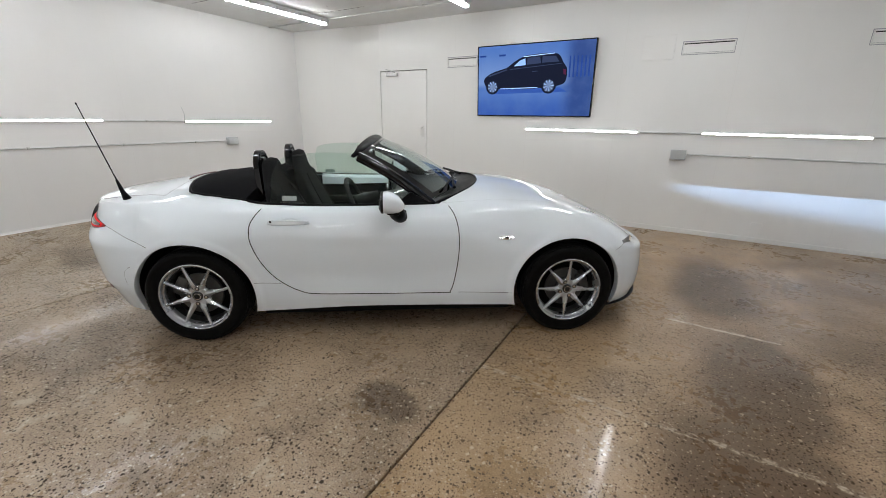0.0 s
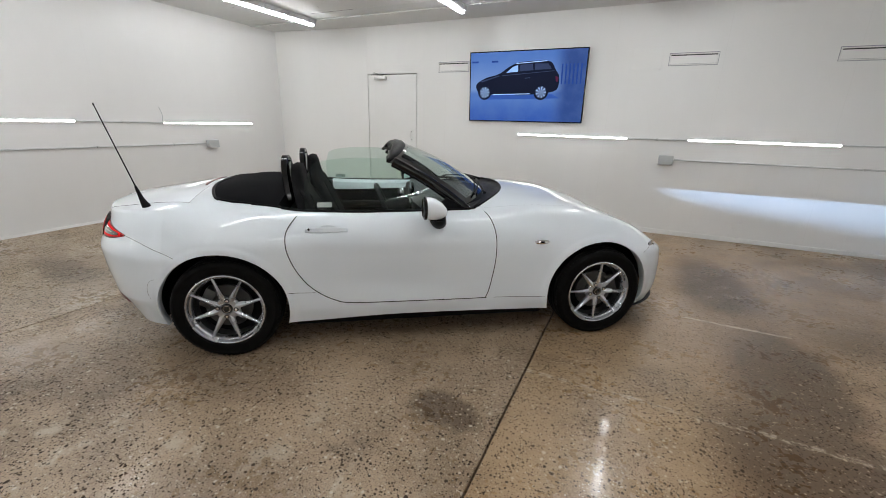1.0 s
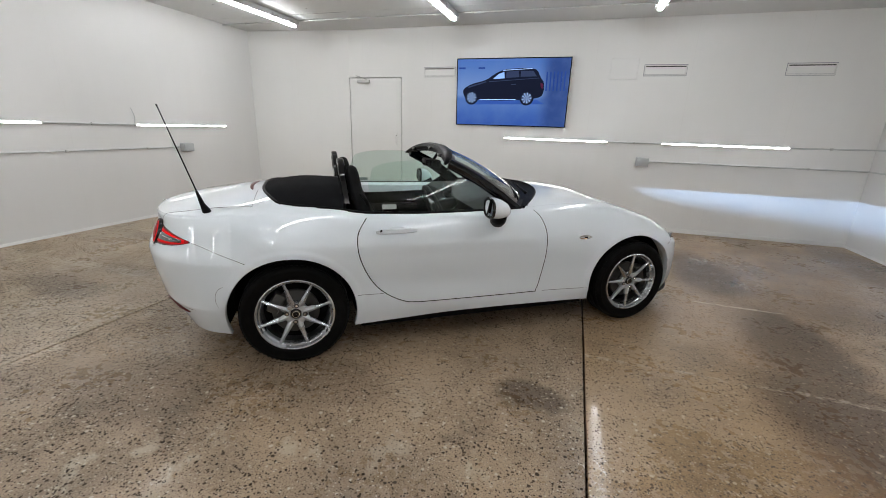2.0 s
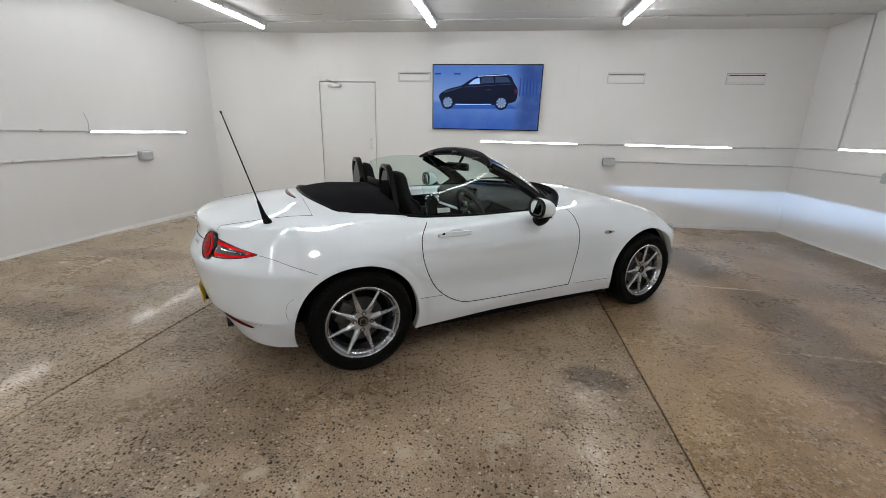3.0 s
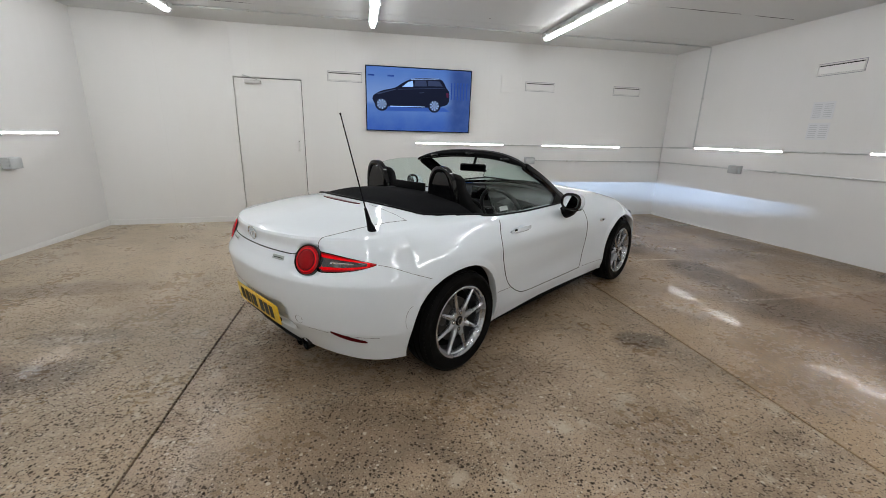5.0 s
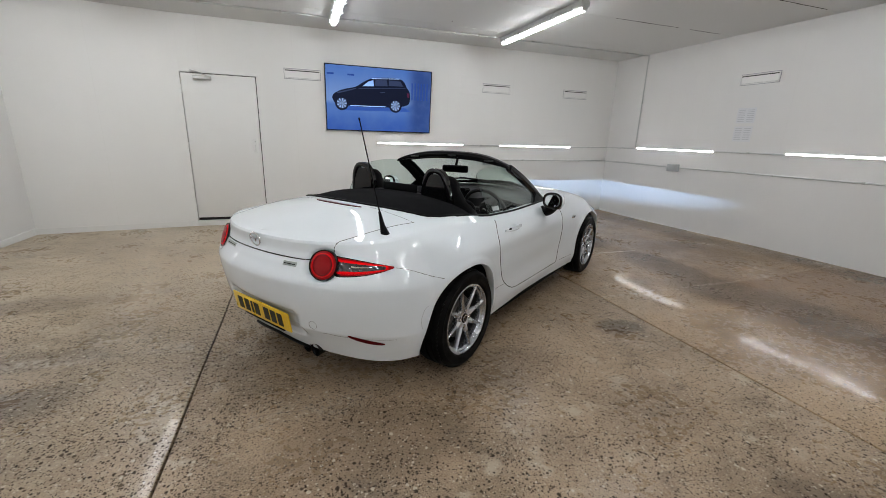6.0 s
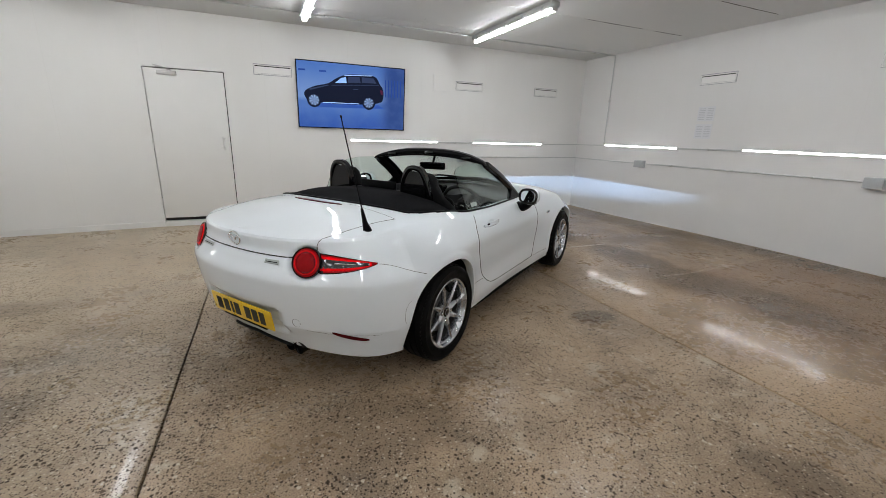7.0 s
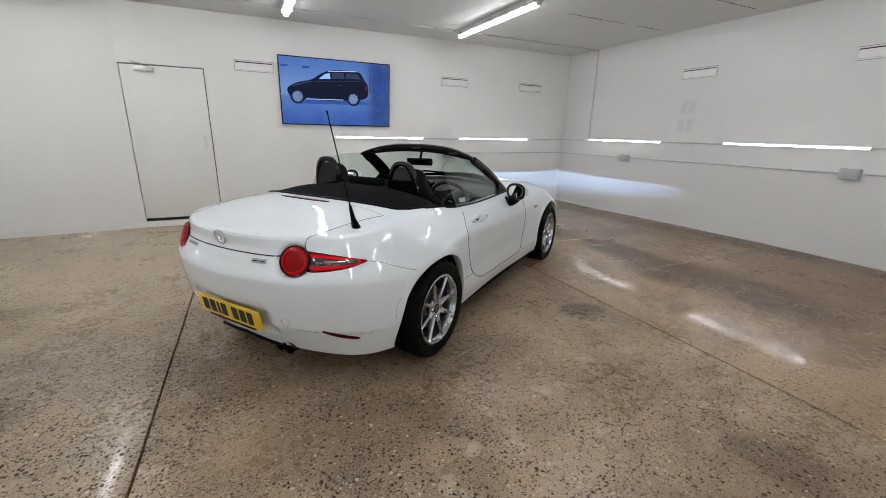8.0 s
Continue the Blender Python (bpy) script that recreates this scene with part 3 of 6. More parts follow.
def ceiling_lamp(m):
    """A weatherproof batten along y under the ceiling."""
    thing = empty("ceiling_lamp", m)
    part("body", box((-0.062, -0.96, -0.068), (0.062, 0.96, -0.0), 0.012), M_LAMPBODY, thing)
    part("diffuser", box((-0.028, -0.94, -0.102), (0.028, 0.94, -0.066), 0.016, 4), M_DIFFUSER, thing, "glowing white diffuser")
    for s in (-1, 1):
        part("end_cap", box((-0.032, s * 0.935, -0.100), (0.032, s * 0.965, -0.05), 0.006), M_LAMPBODY, thing)
    for k in range(5):
        y = -0.8 + 0.4 * k
        for sx in (-1, 1):
            part("clip", box((sx * 0.045, y - 0.014, -0.080), (sx * 0.068, y + 0.014, -0.030), 0.003), M_BOX, thing)
    return tagged(thing, "lit grey weatherproof strip light under the ceiling", "strip light", "ceiling strip lights")


first = ceiling_lamp(pose(-5.13, 4.28, H))
for x, y in ((-2.67, 4.32), (-0.20, 4.29), (-5.08, 1.35), (-2.60, 1.35), (-0.06, 1.35), (-5.08, -1.59), (-2.60, -1.59), (-0.06, -1.59)):
    copy_thing(first, pose(x, y, H))


def conduit(name, pts, r=0.010):
    thing = empty(name)
    part("pipe", tube(pts, r, 10), M_CONDUIT, thing)
    a, b = Vector(pts[0]), Vector(pts[1])
    count = max(1, int((b - a).length / 0.9))
    for k in range(count):
        p = a.lerp(b, (k + 0.5) / count)
        part("saddle", box(p - Vector((0.014, 0.014, 0.014)), p + Vector((0.014, 0.014, 0.014)), 0.004), M_STEEL, thing)
    return tagged(thing, "thin grey metal electrical conduit with saddles", "conduit", "conduits")


D = 0.013
for pts in ([(-0.50, NY - D, 1.20), (0.18, NY - D, 1.203)], [(1.68, NY - D, 1.207), (EX - D, NY - D, 1.222), (EX - D, 5.15, 1.232)],
            [(0.075, NY - D, 0.955), (EX - D, NY - D, 0.962), (EX - D, 4.41, 0.965)], [(EX - D, 4.19, 0.965), (EX - D, 1.42, 0.985)],
            [(EX - D, 3.65, 1.237), (EX - D, 2.71, 1.245)], [(EX - D, 1.21, 1.25), (EX - D, 0.28, 1.25)], [(EX - D, 1.21, 0.99), (EX - D, SY, 1.0)],
            [(EX - D, 5.20, H - 0.013), (EX - D, 5.20, 1.25)], [(WX, 5.235, H - D), (EX, 5.235, H - D)],
            [(WX + D, 3.54, 1.24), (WX + D, 2.54, 1.25)], [(WX + D, 1.03, 1.25), (WX + D, 0.06, 1.25)], [(WX + D, 4.14, 0.935), (WX + D, SY, 0.965)]):
    conduit("conduit", pts)
tagged(part("loose_cable", tube(spline([(WX + 0.01, 3.55, 1.255), (WX + 0.02, 3.555, 1.34), (WX + 0.01, 3.53, 1.45)], 6), 0.0035, 6), M_BOX), "short loose grey cable above a strip light", "cable")


def junction_box(m, w=0.168, h=0.116):
    thing = empty("junction_box", m)
    part("body", box((-w / 2, -0.075, -h / 2), (w / 2, 0, h / 2), 0.008), M_BOX, thing)
    part("lid", box((-w / 2 + 0.004, -0.088, -h / 2 + 0.004), (w / 2 - 0.004, -0.076, h / 2 - 0.004), 0.005), M_BOX, thing)
    for sx in (-1, 1):
        for sz in (-1, 1):
            part("screw", lathe([(0.006, -0.090), (0.006, -0.086)], (sx * (w / 2 - 0.018), 0, sz * (h / 2 - 0.018)), "Y", 8), M_STEEL, thing)
    return tagged(thing, "grey plastic junction box on a wall conduit", "junction box", "junction boxes")


first = junction_box(pose(-0.02, NY, 0.948))
for m in (pose(EX, 4.30, 0.957, 0, 0, -90), pose(EX, 1.32, 0.98, 0, 0, -90), pose(WX, 4.245, 0.93, 0, 0, 90)):
    copy_thing(first, m)

for z0, z1 in ((1.63, 1.83), (1.39, 1.59)):
    notice = empty("wall_notice", pose(EX, 3.325, (z0 + z1) / 2, 0, 0, -90))
    hh = (z1 - z0) / 2
    part("sheet", box((-0.125, -0.0025, -hh), (0.125, 0, hh)), M_PAPER, notice, smooth=False)
    for sx in (-1, 1):
        for k in range(7):
            zz = hh - 0.025 - k * 0.024
            part("print_bar", box((sx * 0.06 - 0.045, -0.0045, zz - 0.008), (sx * 0.06 + 0.045, -0.0026, zz)), M_FAINT, notice, smooth=False)
    tagged(notice, "grey printed notice sheet stuck to a white wall", "notice", "notices")

# ---- the screen on the wall ----
TV_W, TV_H = 1.655, 0.945
tv = empty("television", pose(-1.947, 5.885, 1.848, 3.8, 0, 0))
part("casing", box((-TV_W / 2, 0.0, -TV_H / 2), (TV_W / 2, 0.04, TV_H / 2), 0.006), M_BLACK, tv)
bm = bmesh.new()
b = 0.013
for lo, hi in (((-TV_W / 2, -0.008, TV_H / 2 - b), (TV_W / 2, 0, TV_H / 2)), ((-TV_W / 2, -0.008, -TV_H / 2), (TV_W / 2, 0, -TV_H / 2 + b)),
               ((-TV_W / 2, -0.008, -TV_H / 2 + b), (-TV_W / 2 + b, 0, TV_H / 2 - b)), ((TV_W / 2 - b, -0.008, -TV_H / 2 + b), (TV_W / 2, 0, TV_H / 2 - b))):
    add_box(bm, lo, hi, 0.002, 1)
part("bezel", bm, M_GLOSSBLACK, tv)
n = Nodes("screen_picture_ground")
x, y, z = n.xyz()
sky = n.mix(n.ramp(z, -0.05, 0.45), (0.27, 0.46, 0.95), (0.12, 0.28, 0.80))
ground = n.mix(n.ramp(z, -0.47, -0.1), (0.05, 0.15, 0.62), (0.12, 0.27, 0.78))
shade = n.mix(n.ramp(x, 0.35, 0.60), n.mix(n.ramp(z, -0.10, -0.02), ground, sky), (0.045, 0.11, 0.40))
patchy = n.mix(n.math("MULTIPLY", n.ramp(n.noise(4, 4), 0.35, 0.7), 0.14), shade, (0.27, 0.45, 0.84))
n.set(Base_Color=(0.005, 0.005, 0.006), Roughness=0.2, Specular_IOR_Level=0.08, Emission_Color=patchy, Emission_Strength=0.55)
screen = part("screen", box((-TV_W / 2 + b, -0.003, -TV_H / 2 + b), (TV_W / 2 - b, 0.0, TV_H / 2 - b)), n.mat, tv, "blue glowing picture of a dark car", smooth=False)
PIC_DARK = glowing("picture_dark", (0.006, 0.008, 0.018), 0.9, 0.02)
PIC_PANE = glowing("picture_pane", (0.20, 0.34, 0.66), 0.9, 0.02)
PIC_MID = glowing("picture_mid", (0.022, 0.032, 0.07), 0.9, 0.02)
PIC_LIGHT = glowing("picture_light", (0.30, 0.44, 0.74), 0.9, 0.02)
PIC_SHADE = glowing("picture_shadow", (0.022, 0.06, 0.24), 0.9, 0.02)
PIC_BAND = glowing("picture_band", (0.012, 0.035, 0.16), 0.9, 0.02)


def picture(name, uv, material, lift):
    """A flat shape of the shown picture; u, v run over the screen from its upper left corner."""
    pts = [(-TV_W / 2 + TV_W * u, 0, TV_H / 2 - TV_H * v) for u, v in uv]
    return part(name, prism(pts, (0, -0.0032 - lift, 0), (0, -0.0030, 0)), material, screen, smooth=False)


def disc_uv(cu, cv, r, k=24):
    return [(cu + r * math.cos(2 * math.pi * i / k), cv + r * TV_W / TV_H * math.sin(2 * math.pi * i / k)) for i in range(k)]


outline = spline([(0.06, 0.50, 0), (0.075, 0.44, 0), (0.15, 0.37, 0), (0.27, 0.315, 0), (0.345, 0.235, 0), (0.42, 0.175, 0), (0.50, 0.155, 0), (0.64, 0.15, 0), (0.715, 0.175, 0),
                  (0.755, 0.28, 0), (0.785, 0.36, 0), (0.785, 0.50, 0), (0.75, 0.565, 0), (0.62, 0.60, 0), (0.42, 0.615, 0), (0.22, 0.61, 0), (0.10, 0.60, 0), (0.06, 0.50, 0)], 4)
picture("pictured_car", [(p.x, p.y) for p in outline[:-1]], PIC_DARK, 0.0004)
picture("pictured_window", [(0.335, 0.30), (0.39, 0.225), (0.435, 0.20), (0.44, 0.29)], PIC_PANE, 0.0008)
picture("pictured_window", [(0.45, 0.285), (0.455, 0.195), (0.56, 0.185), (0.57, 0.275)], PIC_MID, 0.0008)
picture("pictured_window", [(0.58, 0.27), (0.58, 0.185), (0.69, 0.19), (0.72, 0.265)], PIC_MID, 0.0008)
picture("pictured_sill", [(0.22, 0.600), (0.55, 0.592), (0.55, 0.602), (0.22, 0.611)], PIC_LIGHT, 0.0008)
picture("pictured_glint", [(0.30, 0.335), (0.74, 0.285), (0.745, 0.292), (0.30, 0.345)], PIC_MID, 0.0008)
picture("pictured_glint", [(0.10, 0.415), (0.27, 0.335), (0.28, 0.345), (0.115, 0.43)], PIC_MID, 0.0008)
picture("pictured_glint", [(0.42, 0.172), (0.68, 0.150), (0.68, 0.158), (0.42, 0.182)], PIC_LIGHT, 0.0008)
picture("pictured_lamp", [(0.755, 0.36), (0.78, 0.37), (0.78, 0.44), (0.762, 0.43)], glowing("picture_red", (0.05, 0.010, 0.03), 0.9, 0.02), 0.0008)
picture("pictured_handle", [(0.50, 0.375), (0.545, 0.37), (0.545, 0.38), (0.50, 0.386)], PIC_MID, 0.0008)
picture("pictured_shadow", [(0.08, 0.615), (0.74, 0.60), (0.80, 0.66), (0.14, 0.68)], PIC_SHADE, 0.0002)
for cu in (0.145, 0.645):
    picture("pictured_tyre", disc_uv(cu, 0.575, 0.062), PIC_DARK, 0.0008)
    picture("pictured_rim", disc_uv(cu, 0.575, 0.046), PIC_MID, 0.0012)
    for k in range(9):
        a = 2 * math.pi * k / 9
        c, s_ = math.cos(a), math.sin(a)
        asp = TV_W / TV_H
        picture("pictured_spoke", [(cu + 0.044 * c - 0.005 * s_, 0.575 + (0.044 * s_ + 0.005 * c) * asp), (cu + 0.044 * c + 0.005 * s_, 0.575 + (0.044 * s_ - 0.005 * c) * asp), (cu, 0.575)], PIC_LIGHT, 0.0016)
for k in range(6):
    u = 0.80 + 0.03 * k
    picture("pictured_curtain", [(u, 0.20), (u + 0.012, 0.20), (u + 0.014, 0.47), (u + 0.002, 0.47)], PIC_BAND, 0.0004)
for u in (0.02, 0.20):
    picture("pictured_vent", [(u, 0.13), (u + 0.06, 0.13), (u + 0.06, 0.155), (u, 0.155)], PIC_BAND, 0.0004)
part("bracket", box((-0.25, 0.035, -0.2), (0.25, 0.062, 0.2), 0.004), M_BLACK, tv)
tagged(tv, "large wall-mounted television showing a dark car on blue", "television")

# ---- the car: x forward from the rear axle, y to its left, z up ----
CAR_AT = pose(-2.800, 1.892, 0, 0, 0, 35.18)
car = empty("car", CAR_AT)
tagged(car, "white two-seat convertible with its black roof folded down", "car")
XA, XB, NR, NF = -0.30, 2.45, 2.2, 2.05


class Rail:
    """A line round half of the body at one level: rear and front ends, half width and height along the car."""

    def __init__(self, rear, front, width, height):
        self.rear, self.front, self.width, self.height = rear, front, width, height

    def at(self, zone, f):
        if zone == "rear":
            a = f * math.pi / 2
            x = XA - (XA - self.rear) * math.cos(a) ** (2 / NR)
            y = smooth_line(self.width, XA) * math.sin(a) ** (2 / NR)
        elif zone == "side":
            x = XA + (XB - XA) * f
            y = smooth_line(self.width, x)
        else:
            a = (1 - f) * math.pi / 2
            x = XB + (self.front - XB) * math.cos(a) ** (2 / NF)
            y = smooth_line(self.width, XB) * math.sin(a) ** (2 / NF)
        return Vector((x, -y, smooth_line(self.height, x)))


RAILS = [
    Rail(-0.69, 3.055, ((-0.3, 0.745), (0, 0.79), (0.375, 0.780), (1.1, 0.768), (1.95, 0.782), (2.45, 0.795)), ((-0.7, 0.222), (-0.5, 0.194), (-0.3, 0.188), (0.3, 0.178), (1.0, 0.192), (1.95, 0.184), (2.6, 0.175), (3.0, 0.165))),
    Rail(-0.742, 3.075, ((-0.3, 0.785), (0, 0.832), (0.375, 0.805), (1.1, 0.790), (1.55, 0.785), (1.95, 0.81), (2.3, 0.835), (2.45, 0.83)), ((-0.76, 0.312), (-0.3, 0.30), (0.375, 0.27), (1.95, 0.265), (3.0, 0.25))),
    Rail(-0.792, 3.075, ((-0.3, 0.803), (0, 0.85), (0.375, 0.815), (0.7, 0.798), (1.1, 0.788), (1.55, 0.785), (1.95, 0.812), (2.3, 0.85), (2.45, 0.845)), ((-0.79, 0.385), (-0.62, 0.375), (-0.42, 0.36), (-0.3, 0.40), (0.0, 0.43), (1.0, 0.41), (3.0, 0.40))),
    Rail(-0.838, 3.065, ((-0.3, 0.803), (0, 0.86), (0.375, 0.826), (0.7, 0.810), (1.1, 0.803), (1.55, 0.794), (1.95, 0.810), (2.3, 0.852), (2.45, 0.843)), ((-0.84, 0.600), (-0.5, 0.575), (-0.3, 0.55), (0.3, 0.53), (1.5, 0.52), (2.5, 0.52), (3.05, 0.46))),
    Rail(-0.840, 3.05, ((-0.3, 0.797), (0, 0.861), (0.375, 0.829), (0.7, 0.814), (1.1, 0.808), (1.55, 0.797), (1.95, 0.806), (2.3, 0.845), (2.45, 0.833)), ((-0.84, 0.635), (-0.5, 0.622), (-0.3, 0.61), (0.3, 0.60), (1.5, 0.59), (2.5, 0.59), (3.05, 0.50))),
    Rail(-0.808, 2.99, ((-0.3, 0.752), (0, 0.845), (0.375, 0.826), (0.7, 0.815), (1.1, 0.810), (1.55, 0.792), (1.95, 0.788), (2.3, 0.815), (2.45, 0.79)), ((-0.81, 0.705), (-0.3, 0.705), (0.3, 0.69), (1.5, 0.67), (2.3, 0.675), (2.6, 0.64), (2.95, 0.53))),
    Rail(-0.780, 2.94, ((-0.3, 0.712), (0, 0.780), (0.375, 0.786), (0.7, 0.779), (1.1, 0.772), (1.55, 0.747), (1.95, 0.737), (2.3, 0.747), (2.45, 0.717)), ((-0.77, 0.765), (-0.3, 0.785), (0.0, 0.785), (0.4, 0.778), (1.5, 0.770), (2.3, 0.763), (2.6, 0.69), (2.9, 0.565))),
    Rail(-0.783, 2.92, ((-0.3, 0.670), (0, 0.706), (0.375, 0.750), (0.7, 0.746), (1.1, 0.738), (1.55, 0.708), (1.95, 0.692), (2.3, 0.690), (2.45, 0.660)), ((-0.78, 0.816), (-0.5, 0.824), (-0.3, 0.833), (0, 0.838), (0.4, 0.820), (0.8, 0.811), (1.5, 0.811), (1.8, 0.822), (2.1, 0.815), (2.35, 0.785), (2.6, 0.708), (2.87, 0.585))),
    Rail(-0.778, 2.90, ((-0.3, 0.650), (0, 0.650), (0.3, 0.684), (0.435, 0.706), (0.8, 0.702), (1.1, 0.690), (1.5, 0.662), (1.9, 0.640), (2.3, 0.625), (2.45, 0.60)),
         ((-0.77, 0.829), (-0.6, 0.834), (-0.3, 0.846), (-0.05, 0.858), (0.2, 0.857), (0.46, 0.840), (0.8, 0.830), (1.14, 0.831), (1.5, 0.834), (1.8, 0.848), (2.1, 0.838), (2.35, 0.795), (2.6, 0.715), (2.85, 0.60))),
    Rail(-0.755, 2.885, ((-0.3, 0.36), (1.2, 0.36), (2.45, 0.36)), ((-0.755, 0.838), (-0.5, 0.868), (-0.25, 0.902), (0, 0.92), (1.5, 0.90), (1.8, 0.895), (2.1, 0.872), (2.35, 0.808), (2.6, 0.718), (2.885, 0.605))),
    Rail(-0.745, 2.87, ((-0.3, 0.0), (2.45, 0.0)), ((-0.745, 0.838), (-0.5, 0.882), (-0.25, 0.920), (0, 0.93), (1.5, 0.925), (1.8, 0.917), (2.1, 0.894), (2.35, 0.832), (2.6, 0.735), (2.8, 0.645), (2.87, 0.612))),
]
PER = 10
COLS = [("rear", k / 40) for k in range(40)] + [("side", k / 210) for k in range(210)] + [("front", k / 44) for k in range(45)]


def crease(k, x):
    """How sharply rail k is folded at a place along the car: the boot's rear edge and the ledge of the rear bumper."""
    if k in (7, 8):
        return 0.9 * min(1, max(0, (-0.25 - x) / 0.30))
    if k == 2:
        return 0.9 * min(1, max(0, (-0.32 - x) / 0.20))
    return 0.0


def section(zone, f):
    """One rib of the half body, from the sill to the middle of the deck, as a cubic through the rails."""
    p = [r.at(zone, f) for r in RAILS]
    way = []
    for k in range(len(p)):
        if k == 0:
            d = (p[1] - p[0]).normalized()
        elif k == len(p) - 1:
            flat = p[k] - p[k - 1]
            d = Vector((flat.x, flat.y, flat.z * 0.2)).normalized()
        else:
            d = ((p[k] - p[k - 1]).normalized() + (p[k + 1] - p[k]).normalized()).normalized()
        way.append(d)
    out = []
    for i in range(len(p) - 1):
        reach = (p[i + 1] - p[i]).length
        straight = (p[i + 1] - p[i]).normalized()
        m0 = way[i].lerp(straight, crease(i, p[i].x)) * reach
        m1 = way[i + 1].lerp(straight, crease(i + 1, p[i + 1].x)) * reach
        for k in range(PER + (i == len(p) - 2)):
            s = k / PER
            out.append((2 * s ** 3 - 3 * s ** 2 + 1) * p[i] + (s ** 3 - 2 * s ** 2 + s) * m0 + (-2 * s ** 3 + 3 * s ** 2) * p[i + 1] + (s ** 3 - s ** 2) * m1)
    for q in out:
        if q.x < -0.6 and 0.28 < q.z < 0.52:
            # the recess for the number plate
            e = min(1, max(0, (0.315 - abs(q.y)) / 0.045)) * min(1, max(0, (0.480 - q.z) / 0.03)) * min(1, max(0, (q.z - 0.30) / 0.03))
            q.x += 0.030 * e * e * (3 - 2 * e)
        away = q - LAMP_AT
        rise = away.dot(LAMP_OUT)
        reach = (away - LAMP_OUT * rise).length
        if reach < 0.083 and rise > -0.010:
            e = min(1, (0.083 - reach) / 0.010)
            q -= LAMP_OUT * (rise + 0.010) * e
        for cx, cz, r in ARCHES:
            d = math.hypot(q.x - cx, q.z - cz) - r
            if -0.05 < d < 0.06 and q.z < cz + r + 0.06 and abs(q.y) > 0.6:
                e = min(1, max(0, (d - 0.022) / 0.026))
                q.y -= 0.0045 * (1 - e * e * (3 - 2 * e))
    return out


LAMP_AT = Vector((-0.700, -0.447, 0.722))
LAMP_OUT = Vector((-0.884, -0.313, 0.346)).normalized()
ARCHES = ((-0.004, 0.287, 0.353), (2.302, 0.300, 0.348))
GRID = [section(*c) for c in COLS]
NV = len(GRID[0])
BELT_ROW = 8 * PER


def grid_normals():
    a = np.array([[tuple(v) for v in col] for col in GRID])
    du, dv = np.gradient(a, axis=0), np.gradient(a, axis=1)
    nn = np.cross(du, dv)
    ln = np.linalg.norm(nn, axis=2, keepdims=True)
    nn = nn / np.maximum(ln, 1e-9)
    mid = np.array([1.1, 0.0, 0.3])
    nn[np.sum(nn * (a - mid), axis=2) < 0] *= -1
    nn[0, :, 1] = 0
    nn[-1, :, 1] = 0
    nn[:, -1, 1] = 0
    # the very ends of the deck rows collapse: take the rib beside
    nn[0, BELT_ROW:] = nn[2, BELT_ROW:]
    nn[-1, BELT_ROW:] = nn[-3, BELT_ROW:]
    return nn / np.maximum(np.linalg.norm(nn, axis=2, keepdims=True), 1e-9)


NORMALS = grid_normals()


def cockpit_side(x):
    return smooth_line(((-0.16, 0.40), (-0.06, 0.545), (0.1, 0.60), (0.3, 0.665), (0.435, 0.698), (0.8, 0.697), (1.1, 0.685), (1.42, 0.664), (1.50, 0.655)), x)


def cockpit_rear(y):
    return -0.175 + 0.10 * (abs(y) / 0.52) ** 2.5


def cowl_front(y):
    return 1.80 - 0.33 * (abs(y) / 0.655) ** 2.4


def in_cockpit(x, y):
    y = abs(y)
    return cockpit_rear(y) < x < cowl_front(y) and y < cockpit_side(x)


def in_arch(x, z):
    return any((x - cx) ** 2 + (z - cz) ** 2 < r * r and z < cz + r for cx, cz, r in ARCHES)


DOOR_LINE = spline([(0.452, 0.845, 0), (0.42, 0.822, 0), (0.378, 0.769, 0), (0.361, 0.718, 0), (0.366, 0.632, 0), (0.403, 0.525, 0), (0.458, 0.433, 0), (0.521, 0.372, 0), (0.608, 0.321, 0), (0.708, 0.296, 0),
                    (1.02, 0.287, 0), (1.50, 0.281, 0), (1.548, 0.293, 0), (1.577, 0.393, 0), (1.595, 0.544, 0), (1.592, 0.689, 0), (1.570, 0.775, 0), (1.535, 0.825, 0), (1.497, 0.846, 0)], 5)


def in_door(x, z):
    inside = False
    line = DOOR_LINE
    for a, b_ in zip(line, line[1:] + line[:1]):
        if (a.y > z) != (b_.y > z) and x < (b_.x - a.x) * (z - a.y) / (b_.y - a.y) + a.x:
            inside = not inside
    return inside


BOOT_SIDE = ((-0.70, 0.470), (-0.675, 0.476), (-0.45, 0.520), (-0.192, 0.576))
BUMPER_TOP = ((-0.70, 0.742), (-0.66, 0.735), (-0.485, 0.713), (-0.30, 0.640), (-0.20, 0.602))


def bumper_top(x):
    return smooth_line(BUMPER_TOP, x)


def panel_of(x, y, z, row):
    y = abs(y)
    deck = row >= BELT_ROW
    if not deck and 0.34 < x < 1.62 and in_door(x, z):
        return "door"
    if not deck and 0.34 < x < 1.97 and z < (0.375 if x < 0.55 else 0.283):
        return "sill"
    if x < -0.17 and z < bumper_top(x) and not deck:
        return "rear_bumper"
    if x < -0.195 and y < smooth_line(BOOT_SIDE, x):
        return "boot_lid"
    if x > 2.62 and z < 0.595 - max(0, x - 2.75) * 0.35:
        return "front_bumper"
    if x > 1.45 and deck:
        return "bonnet"
    if x > 1.45:
        return "front_wing"
    return "rear_wing"


